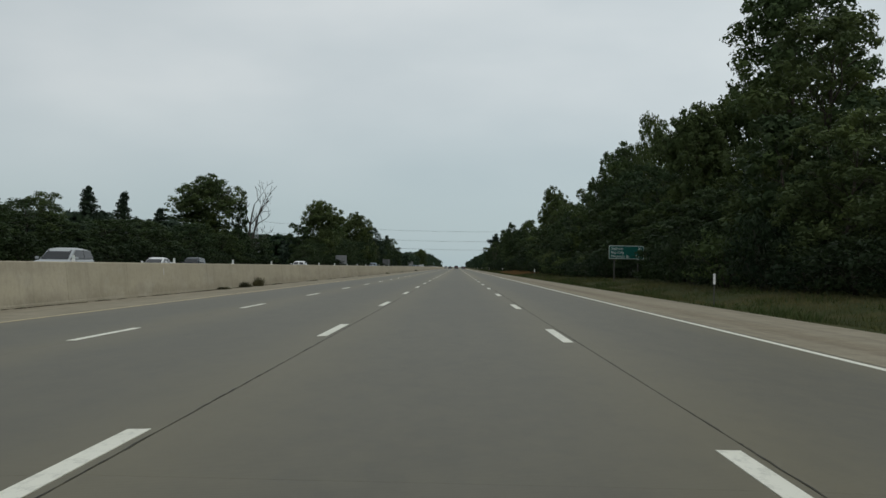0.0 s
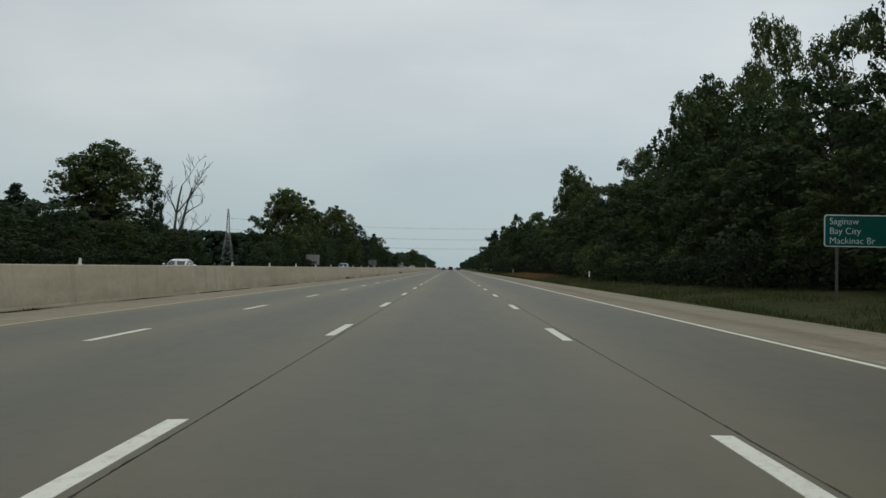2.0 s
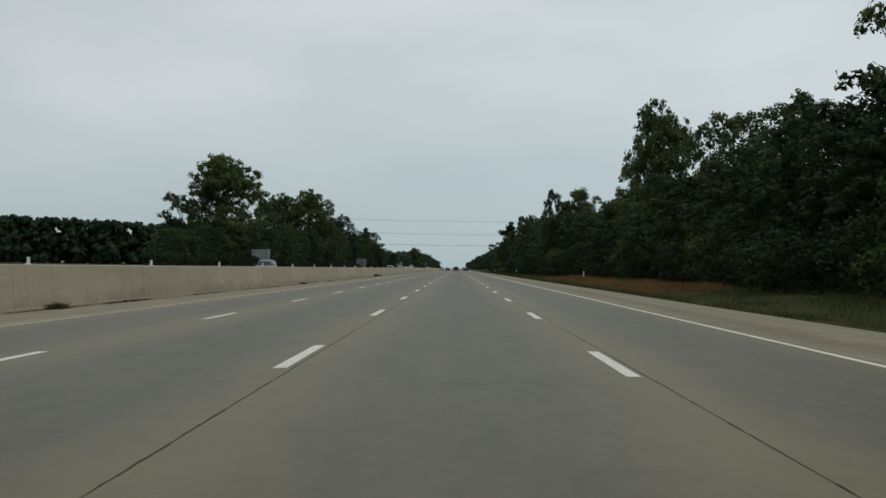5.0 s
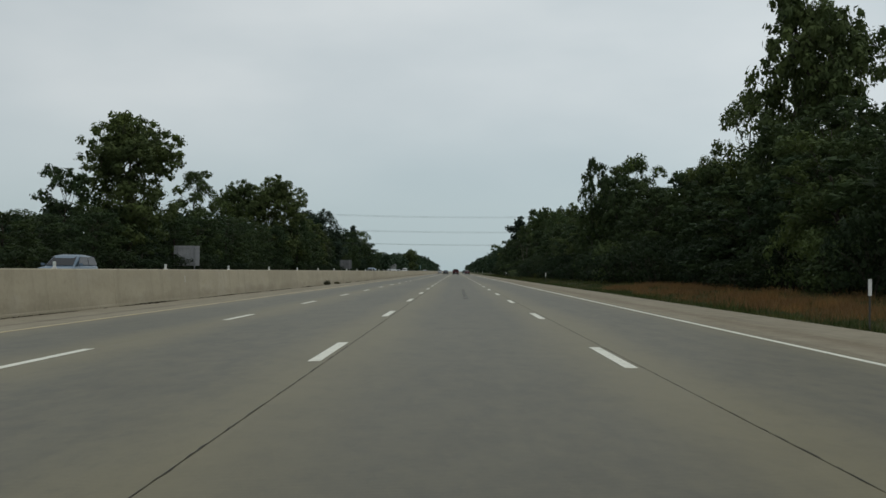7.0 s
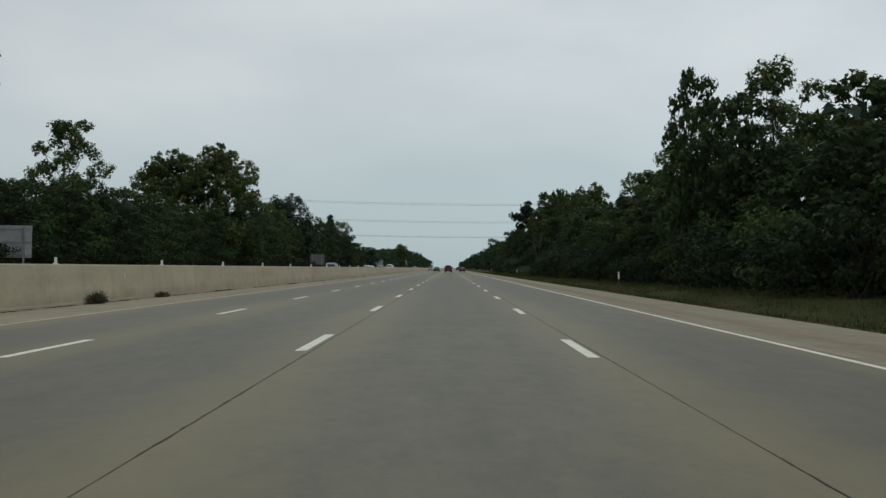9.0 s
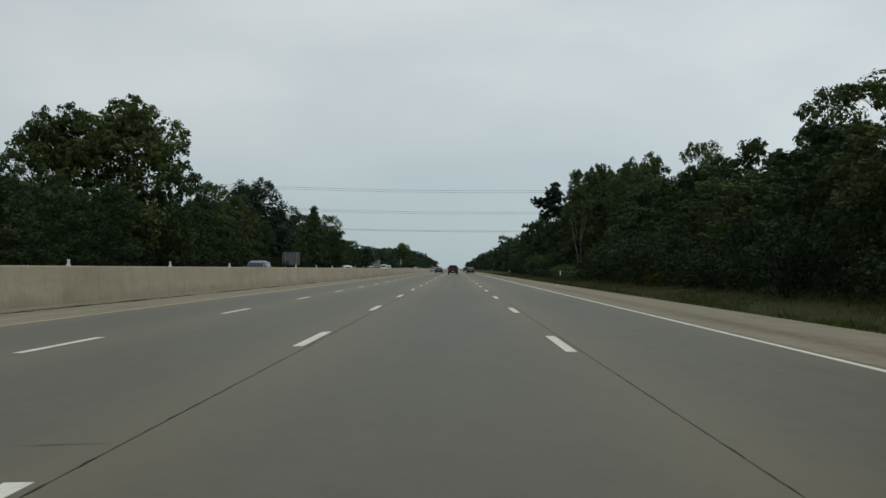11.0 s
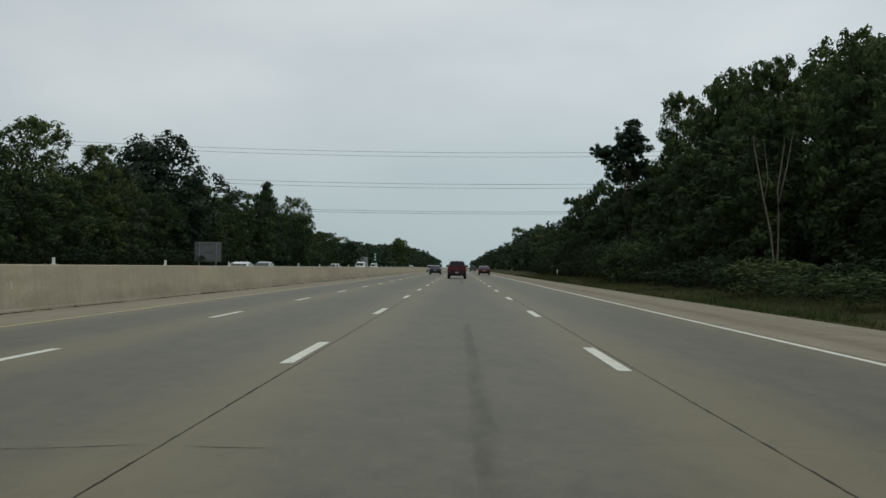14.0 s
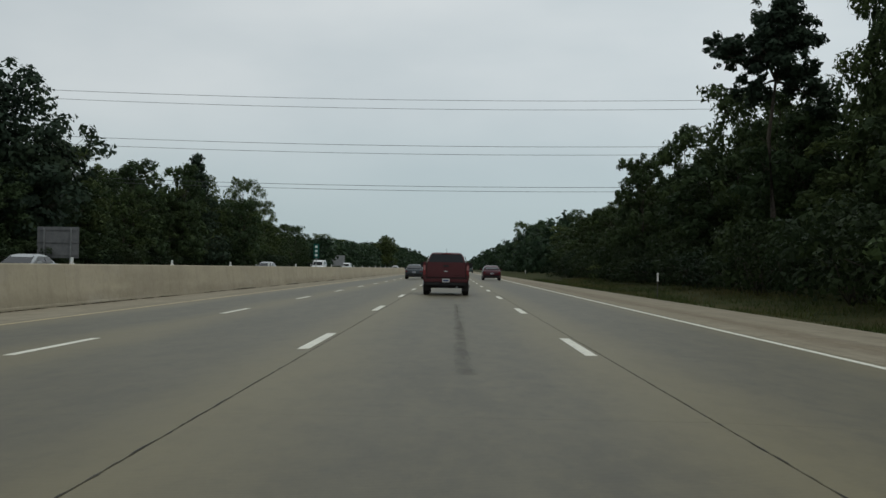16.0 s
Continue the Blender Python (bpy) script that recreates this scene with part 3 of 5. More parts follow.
def build_wall_marks():
    for y, z, w, h in ((265, 0.56, 0.16, 0.3), (118, 0.6, 0.14, 0.28), (410, 0.62, 0.14, 0.32), (52, 0.62, 0.15, 0.3), (455, 0.4, 0.12, 0.24), (318, 0.58, 0.14, 0.26)):
        x = BAR_X - 0.03 - 0.14 * (z + 0.25) / 1.205
        ob = link("wall_mark", mesh_of("wall_mark", [(0, -w / 2, -h / 2), (0, w * 0.45, -h * 0.42), (0, w / 2, h * 0.4), (0, -w * 0.35, h / 2)], [(0, 1, 2, 3)]), CHALK, m=pose(x + 0.004, y, z, 0, -6.6, 0))
        tagged(ob, "small pale paint mark on the median wall", "paint mark", "marks on the median wall", "structure")


def build_wall_reflectors():
    body = bmesh.new()
    box(body, (-0.075, -0.05, 0.0), (0.075, 0.05, 0.035), 0.008)
    box(body, (-0.05, -0.012, 0.03), (0.05, 0.012, 0.22), 0.01)
    one = None
    for k in range(62):
        y = -7.1 + 12.25 * k
        m = pose(BAR_X - 0.28, y, BAR_TOP)
        if one is None:
            one = holder("wall_reflector", m, "small white reflector standing on the median wall", "reflector", "reflectors on the median wall")
            part("bracket", body, POST_WHITE, one)
            part("lens", boxed((-0.042, -0.017, 0.1), (0.042, -0.0125, 0.21)), SIGN_WHITE, one)
        else:
            copy_thing(one, m)


def build_delineators():
    one = None
    for k in range(9):
        m = pose(10.45, 50 + 97.8 * k, ground_z(10.3) - 0.05)
        if one is None:
            one = holder("delineator_post", m, "thin verge post with a white reflective upper part", "delineator post", "delineators along the verge")
            part("post", boxed((-0.022, -0.015, 0), (0.022, 0.015, 1.0), 0.005), POST_GREY, one)
            part("blade", boxed((-0.045, -0.028, 0.92), (0.045, 0.012, 1.36), 0.006), POST_WHITE, one)
        else:
            copy_thing(one, m)


# ---- trees ----
def leaf_faces(rng, centres, radii, count, size, flat=0.85, weight=None, plug=7, deep_size=0.3):
    """Small leaf sprays over the shells of round clumps, with a few larger, older leaves deep inside each:
    their corners, and the way that each one's clump faces there."""
    w = radii ** 2 if weight is None else weight
    pick = rng.choice(len(centres), count, p=w / w.sum())
    deep = np.repeat(np.arange(len(centres)), plug)
    which = np.concatenate([pick, deep])
    n = len(which)
    inner = np.arange(n) >= count
    d = rng.normal(size=(n, 3)) + np.where(inner, 0.0, 0.22)[:, None] * (0, 0, 1)
    d /= np.linalg.norm(d, axis=1)[:, None]
    reach = radii[which] * np.where(inner, 0.35 + 0.2 * rng.random(n), 0.68 + 0.38 * rng.random(n) ** 1.4)
    pos = centres[which] + d * reach[:, None] * (1, 1, flat)
    nrm = d + rng.normal(size=(n, 3)) * np.where(inner, 0.35, 0.34)[:, None] + (0, 0, 0.25)
    nrm /= np.linalg.norm(nrm, axis=1)[:, None]
    u = np.cross(nrm, rng.normal(size=(n, 3)))
    u /= np.linalg.norm(u, axis=1)[:, None]
    v = np.cross(nrm, u)
    s = np.where(inner, np.minimum(0.55 * radii[which], deep_size), size * (0.55 + 0.9 * rng.random(n)))[:, None]
    soft = 0.85 * d + 0.15 * nrm
    return np.stack([pos - u * s, pos + u * s * 0.7 - v * s * 0.7, pos + u * s * 0.9 + v * s * 0.6], 1), soft / np.linalg.norm(soft, axis=1)[:, None]


def puffs(rng, mid, r, count, C, Rad, spread=0.72, low=-0.35):
    """Round leaf clumps over the upper and outer sides of one lobe of a crown."""
    a0 = rng.random() * 6.283
    for i in range(count):
        z = low + (1 - low) * (i + rng.random()) / count
        q = (1 - min(1.0, z * z)) ** 0.5
        a = a0 + i * 2.4
        C.append(mid + np.array([q * math.cos(a), q * math.sin(a), 0.85 * z]) * r * spread * (0.85 + 0.3 * rng.random()))
        Rad.append(r * (0.38 + 0.18 * rng.random()))


def fitted(leaves, runs, H, R):
    """Scale leaves and limbs so that the crown is H high and R wide from the stem."""
    leaves, facing = leaves
    mid = leaves.mean(1)
    r = np.percentile(np.hypot(mid[:, 0], mid[:, 1]), 97)
    k = np.array([R / r, R / r, H / np.percentile(mid[:, 2], 99.8)])
    return (leaves * k, facing), [([np.array(p) * k for p in pts], rad) for pts, rad in runs]


def limb(rng, start, end, r0, n=5, wob=0.06, r1=0.02):
    start, end = np.array(start, float), np.array(end, float)
    L = np.linalg.norm(end - start)
    pts, rad = [], []
    for i in range(n):
        f = i / (n - 1)
        sag = np.array([0, 0, 0.18 * L * math.sin(math.pi * f) * 0.5])
        pts.append(start + (end - start) * f + sag + rng.normal(size=3) * wob * L * (0 < i < n - 1))
        rad.append(r0 + (r1 - r0) * f)
    return pts, rad


def broadleaf(name, seed, H, R, leaves, size, bottom=0.1, crown_mat=None, gaps=0.0, clump=0.3, trunk_mat=None, lean=0.03, core=0.36, dome=2.4, even=0.0, lumps=7):
    """A trunk with limbs that carry the round lobes of a crown, H high and 2R wide; bottom: where the crown begins."""
    rng = np.random.default_rng(seed)
    runs = []
    lean = rng.normal(size=2) * lean * H
    tp = [np.array([0, 0, -0.3])] + [np.array([lean[0] * f, lean[1] * f, H * 0.86 * f]) + np.r_[rng.normal(size=2) * 0.01 * H, 0] for f in (0.12, 0.3, 0.5, 0.7, 0.88, 1.0)]
    runs.append((tp, [H * 0.018, H * 0.0145, H * 0.012, H * 0.0095, H * 0.007, H * 0.004, 0.02]))
    C, Rad, heart, heart_r = [], [], [], []
    n = int(14 + R * 1.9)
    bulge = 0.35 + 0.2 * rng.random()
    side = rng.random() * 6.283
    for i in range(n):
        f = bottom + (0.95 - bottom) * (i + rng.random()) / n
        mid = (f - bottom) / (1 - bottom)
        out = min(1.0, (mid / 0.22 + 0.25) ** 0.5) if mid < bulge else max(0.04, 1 - ((mid - bulge) / (1.02 - bulge)) ** dome) ** 0.5
        a = i * 2.4 + rng.random() * 0.9
        wide = R * out * (0.42 + 0.2 * even + (0.38 - 0.28 * even) * rng.random() + 0.12 * (1 - even) * math.cos(a - side))
        if rng.random() < gaps:
            continue
        s = tp[1] + (tp[-1] - tp[1]) * max(0.02, min(1, f * 0.95 - 0.1))
        e = np.array([lean[0] * f + wide * math.cos(a), lean[1] * f + wide * math.sin(a), H * f])
        runs.append(limb(rng, s, e, H * 0.006 * (1.3 - f), 4))
        r = R * clump * (0.8 + 0.6 * rng.random()) * (1.1 - 0.35 * mid)
        puffs(rng, e, r, lumps, C, Rad)
        for _ in range(0 if crown_mat is WOOD_LEAVES else 2):
            tip = C[-1 - rng.integers(lumps)]
            runs.append(limb(rng, s + (e - s) * 0.7, tip, H * 0.0022, 3))
        if core and mid < 0.85 and i % 2 == 0:
            heart.append(s + (e - s) * 0.45 * rng.random())
            heart_r.append(R * core * (0.7 + 0.4 * rng.random()) * (1.05 - 0.5 * mid))
    puffs(rng, tp[-1] + (0, 0, H * 0.045), R * clump * 0.85, lumps, C, Rad)
    k = len(C)
    C, Rad = np.array(C + heart), np.array(Rad + heart_r)
    C[:, 2] = np.maximum(C[:, 2], Rad * 0.75)
    weight = Rad ** 2 * np.where(np.arange(len(C)) < k, 1.0, 0.12)
    sprays, runs = fitted(leaf_faces(rng, C, Rad, leaves, size, weight=weight), runs, H, R)
    crown = loose(name + "_crown", *sprays)
    crown.materials.append(crown_mat or LEAVES)
    trunk = tubes(name + "_trunk", runs, 3)
    trunk.materials.append(trunk_mat or BARK)
    return trunk, crown


def lobed(name, seed, lobes, stems, leaves, size, mat, trunk_mat=None, ragged=0.0):
    """A tree whose crown is a few full round lobes (x, y, z, r) over given stems."""
    rng = np.random.default_rng(seed)
    C, Rad, runs = [], [], []
    for pts, r0 in stems:
        n = len(pts)
        runs.append(([np.array(p, float) for p in pts], [r0 * (1 - 0.65 * i / (n - 1)) for i in range(n)]))
    tips = [np.array(p[-1], float) for p, _ in stems]
    for x, y, z, r in lobes:
        mid = np.array([x, y, z])
        tip = min(tips, key=lambda t: np.linalg.norm(t - mid))
        runs.append(limb(rng, tip, mid, 0.09, 4))
        for i in range(34):
            d = rng.normal(size=3)
            d /= np.linalg.norm(d)
            f = 0.74 + 0.12 * rng.random() + ragged * rng.random() if i < 27 else 0.5 * rng.random()
            C.append(mid + d * r * f)
            Rad.append(r * (0.17 + 0.14 * rng.random()) * (1 if i < 27 else 1.7))
            if i < 10:
                runs.append(limb(rng, mid - (0, 0, 0.3 * r), mid + d * r * 0.7, 0.035, 3))
    C, Rad = np.array(C), np.array(Rad)
    crown = loose(name + "_crown", *leaf_faces(rng, C, Rad, leaves, size))
    crown.materials.append(mat)
    trunk = tubes(name + "_trunk", runs, 5)
    trunk.materials.append(trunk_mat or BARK)
    return trunk, crown


def conifer(name, seed, H, R, leaves, size):
    """Uneven boughs all round a straight stem, shorter towards the tip."""
    rng = np.random.default_rng(seed)
    runs = [([(0, 0, -0.3), (0, 0, H * 0.5), (0.05, 0, H * 0.98)], [H * 0.014, H * 0.008, 0.015])]
    C, Rad = [], []
    n = 85
    for i in range(n):
        f = 0.06 + 0.9 * (i + rng.random()) / n
        a = i * 2.4 + rng.random()
        L = R * (1.03 - f) ** 0.8 * (0.55 + 0.6 * rng.random())
        e = np.array([L * math.cos(a), L * math.sin(a), H * f + L * rng.uniform(-0.2, 0.25)])
        runs.append(([(0, 0, H * f), e], [0.05, 0.015]))
        for g in (0.4, 0.72, 1.0):
            C.append(np.array([0, 0, H * f]) * (1 - g) + e * g)
            Rad.append((0.13 * R + 0.12 * L) * (1.2 - 0.4 * g))
    C.append(np.array([0, 0, H * 0.97]))
    Rad.append(0.12 * R)
    sprays, runs = fitted(leaf_faces(rng, np.array(C), np.array(Rad), leaves, size, 0.8, plug=2), runs, H, R)
    crown = loose(name + "_crown", *sprays)
    crown.materials.append(DARK_LEAVES)
    trunk = tubes(name + "_trunk", runs, 4)
    trunk.materials.append(BARK)
    return trunk, crown


def shrub(name, seed, H, R, leaves, size, mat):
    rng = np.random.default_rng(seed)
    runs, C, Rad = [], [], []
    for i in range(8):
        a, f = i * 2.4, (i + rng.random()) / 8
        e = np.array([R * 0.72 * f ** 0.5 * math.cos(a), R * 0.72 * f ** 0.5 * math.sin(a), H * (0.28 + 0.46 * (1 - 0.65 * f) * (0.6 + 0.4 * rng.random()))])
        runs.append(limb(rng, (rng.normal() * 0.15, rng.normal() * 0.15, -0.15), e, 0.035, 4))
        puffs(rng, e, R * (0.34 + 0.16 * rng.random()), 6, C, Rad)
        C.append(e * (1.05, 1.05, 0.4))
        Rad.append(R * 0.3)
    C, Rad = np.array(C), np.array(Rad)
    C[:, 2] = np.clip(C[:, 2], Rad * 0.55, None)
    sprays, runs = fitted(leaf_faces(rng, C, Rad, leaves, size, plug=5, deep_size=0.15), runs, H, R)
    crown = loose(name + "_crown", *sprays)
    crown.materials.append(mat)
    stems = tubes(name + "_stems", runs, 3)
    stems.materials.append(BARK)
    return stems, crown


def dead_tree(name, seed, H, R):
    """Bare stems that part near the ground and fork again and again into thin twigs."""
    rng = np.random.default_rng(seed)
    runs = []

    def grow(start, way, length, r, level):
        way = way / np.linalg.norm(way)
        pts, rad, p = [np.array(start, float)], [r], np.array(start, float)
        n = 7 if level == 0 else 5
        for i in range(1, n):
            way = way + rng.normal(size=3) * (0.10, 0.10, 0.05) + (0, 0, 0.035)
            way /= np.linalg.norm(way)
            p = p + way * length / (n - 1)
            pts.append(p)
            rad.append(max(0.026, r * (1 - 0.72 * i / (n - 1))))
        runs.append((pts, rad))
        if level == 3:
            return
        for j in range((5, 4, 3)[level]):
            k = 1 + int((j + rng.random()) * (n - 1) / (5, 4, 3)[level])
            k = min(k, n - 1)
            side = rng.normal(size=3) * (1, 0.8, 0.3)
            side /= np.linalg.norm(side)
            grow(pts[k], way * 0.6 + side * 0.75 + (0, 0, 0.15), length * (0.4 + 0.2 * rng.random()) * (1.1 - 0.4 * k / n), max(0.035, rad[k] * 0.6), level + 1)

    for way, length, r in (((0.02, 0, 1), 0.62, 0.36), ((0.3, 0.1, 1), 0.64, 0.33), ((-0.34, 0.05, 1), 0.5, 0.24)):
        grow((way[0] * 0.8, way[1] * 0.8, -0.3), np.array(way), H * length, r, 0)
    runs = [([np.array(p) for p in pts], rad) for pts, rad in runs]
    every = np.array([p for pts, _ in runs for p in pts])
    k = np.array([R / np.percentile(abs(every[:, 0]), 99)] * 2 + [H / every[:, 2].max()])
    trunk = tubes(name + "_trunk", [([p * k for p in pts], rad) for pts, rad in runs], 4)
    trunk.materials.append(GREY_BARK)
    return trunk, None


KINDS = {}


def kind(key, meshes, H, R, label, category="tree"):
    KINDS[key] = (meshes, H, R, label, category)


for i in range(5):
    kind(f"oak{i}", broadleaf("tree", 10 + i, 18, 5.5, 9500, 0.185, 0.05 + 0.04 * (i % 3), gaps=0.02 * i, clump=0.34 + 0.02 * (i % 3), dome=2.4 + 0.2 * i, even=0.15 * i), 18, 5.5, "tall broadleaf tree in dark green summer leaf")
for i in range(3):
    kind(f"tall{i}", broadleaf("tree", 30 + i, 22, 4.6, 9500, 0.18, 0.22, gaps=0.04, clump=0.38, core=0.28), 22, 4.6, "very tall broadleaf tree with an open ragged crown")
kind("crowned", broadleaf("tree", 36, 25, 6.2, 12000, 0.19, 0.5, gaps=0.05, clump=0.32, core=0.0, lumps=8), 25, 6.2, "very tall tree with a high spreading open crown")
for i in range(3):
    kind(f"small{i}", broadleaf("tree", 40 + i, 11, 3.6, 4600, 0.155, 0.03, WOOD_LEAVES, clump=0.36), 11, 3.6, "young broadleaf tree leafy down to the ground")
for i in range(3):
    kind(f"mid{i}", broadleaf("tree", 45 + i, 16, 4.8, 4400, 0.21, 0.03, WOOD_LEAVES, clump=0.36), 16, 4.8, "broadleaf tree standing close among others in the wood")
kind("dark", lobed("tree", 70, [(0, 0, 11, 7.2), (5.0, 0, 9.6, 4.9), (-4.6, 0.5, 10.6, 4.9), (0.4, 0, 15.2, 4.4), (-1.0, -3.5, 7.0, 6.0), (4.2, -2.5, 5.5, 5.0), (-4.5, -2, 5, 5)], [([(0, 0, -0.3), (0.2, 0, 3), (0, 0.2, 8)], 0.5)], 16000, 0.28, DARK_LEAVES), 19.5, 8.8, "broad round oak with very dark leaves")
for i in range(3):
    q = random.Random(60 + i)
    around = [(math.cos(a) * d, math.sin(a) * d, z, w) for a, d, z, w in ((k * 1.26 + q.random(), 3.1 + q.random(), 10.8 + 2.4 * q.random(), 2.4 + 0.6 * q.random()) for k in range(5))]
    around += [(math.cos(a) * 2.0, math.sin(a) * 2.0, 13.6 + 1.2 * q.random(), 2.1 + 0.4 * q.random()) for a in (0.2 + i, 2.2 + i, 4.3 + i)]
    below = [(math.cos(a) * 2.6, math.sin(a) * 2.6, 5.2 + 2.2 * q.random(), 3.1 + 0.5 * q.random()) for a in (0.4 + i, 2.5 + i, 4.6 + i)]
    kind(f"round{i}", lobed("tree", 60 + i, [(q.uniform(-0.8, 0.8), 0.3, 15.2, 2.3), (0.2, 0, 9.6, 3.9)] + around + below, [([(0, 0, -0.3), (0.2, 0.1, 3), (0, 0.2, 7), (0.2, 0, 12)], 0.34)], 15000, 0.19, LEAVES, ragged=0.14), 18, 6.2, "broad full-crowned tree with heavy rounded leaf masses")
kind("pale", broadleaf("tree", 71, 13, 3.6, 6000, 0.165, 0.06, PALE_LEAVES, clump=0.3), 13, 3.6, "grey-green willow with soft pale foliage")
kind("ball", lobed("tree", 72, [(0.5, 0, 14.5, 1.6), (-2.3, 0.3, 12.6, 1.15), (0.1, -0.3, 12.4, 1.7), (1.5, 0.2, 11.4, 1.2), (2.6, 0, 9.9, 0.9), (-0.9, 0.2, 10.6, 1.0), (0.9, 0.1, 13.4, 1.6)], [([(0, 0, -0.3), (0.15, 0, 4), (-0.1, 0.1, 8), (0.2, 0, 11)], 0.2)], 7000, 0.15, DARK_LEAVES, ragged=0.12), 16.2, 3.4, "thin-stemmed tree with a clear lobed tuft on top")
kind("birch", lobed("tree", 73, [(-2.2, 0, 10.6, 1.5), (0.4, 0.4, 12.3, 1.7), (1.6, -0.5, 10.8, 1.4), (-1.2, 0.5, 12.6, 1.0)], [([(0, 0, -0.3), (-0.1, 0, 1.6), (-0.35, 0, 3.4), (-1.0, 0, 5.6), (-1.75, 0, 8.6), (-1.9, 0, 10.2)], 0.11), ([(0.05, 0, -0.3), (0.2, 0, 2.0), (0.3, 0.1, 4.2), (0.2, 0.1, 6.0), (0.65, 0, 8.6), (0.6, 0, 10.6)], 0.1), ([(0.3, 0.1, 5.2), (0.9, 0, 7.4), (1.4, -0.3, 10)], 0.08), ([(-0.9, 0, 5.2), (-0.6, 0, 6.6), (-0.9, 0.3, 9)], 0.06)], 5000, 0.12, LEAVES, PALE_BARK, 0.25), 14.2, 3.0, "pale-barked thin tree with a forked bare stem")
for i in range(2):
    kind(f"fir{i}", conifer("fir", 80 + i, 12, 3.2, 6000, 0.16), 12, 3.2, "dark pointed fir tree")
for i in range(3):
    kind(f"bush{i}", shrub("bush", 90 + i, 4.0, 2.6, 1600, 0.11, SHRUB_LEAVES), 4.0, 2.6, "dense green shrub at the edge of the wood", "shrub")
kind("bush3", shrub("bush", 93, 4.0, 2.6, 1600, 0.1, LEAVES), 4.0, 2.6, "leafy bright green shrub at the edge of the wood", "shrub")
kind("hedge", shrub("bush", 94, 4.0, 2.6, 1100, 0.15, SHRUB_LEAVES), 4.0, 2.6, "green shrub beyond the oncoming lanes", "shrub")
kind("gold", shrub("bush", 95, 2.0, 1.8, 2200, 0.065, YELLOW_LEAVES), 2.0, 1.8, "low yellow-green flowering shrub on the verge", "shrub")
kind("deadtree", dead_tree("tree", 99, 17, 5.2), 17, 5.2, "bare bleached dead tree with many thin branches")


def plant(key, x, y, H, R, turn=None, group=""):
    (stem, crown), h0, r0, label, category = KINDS[key]
    m = Matrix.LocRotScale((x, y, ground_z(x) - 0.05), Euler((0, 0, turn if turn is not None else random.random() * 6.28)), (R / r0, R / r0, H / h0))
    name = "bush" if category == "shrub" else "tree"
    ob = holder(name, m, label, category, group or ("roadside shrubs" if category == "shrub" else "roadside trees"))
    link("branchwork" if category == "shrub" else "trunk", stem, None, ob)
    if crown:
        link("crown", crown, None, ob)
    return ob


def wood_mass(name, trees, count, size, label):
    """Many crowns of one wood as a single mass of leaf clumps."""
    rng = np.random.default_rng(len(trees))
    C, Rad = [], []
    for x, y, H, R in trees:
        g = ground_z(x)
        for k in range(11):
            f = 0.1 + 0.88 * k / 10
            w = R * (1 - (2 * f - 0.95) ** 2 * 0.75) ** 0.5 * 0.75 * rng.random() ** 0.5
            a = rng.random() * 6.283
            r = R * (0.3 + 0.16 * rng.random()) * (1.12 - 0.4 * f)
            C.append((x + w * math.cos(a), y + w * math.sin(a), g + min(f * H, H - 0.8 * r)))
            Rad.append(r)
    mesh = loose(name, *leaf_faces(rng, np.array(C), np.array(Rad), count, size, plug=6, deep_size=1.4))
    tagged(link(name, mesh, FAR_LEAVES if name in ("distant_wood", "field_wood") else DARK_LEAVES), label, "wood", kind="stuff")


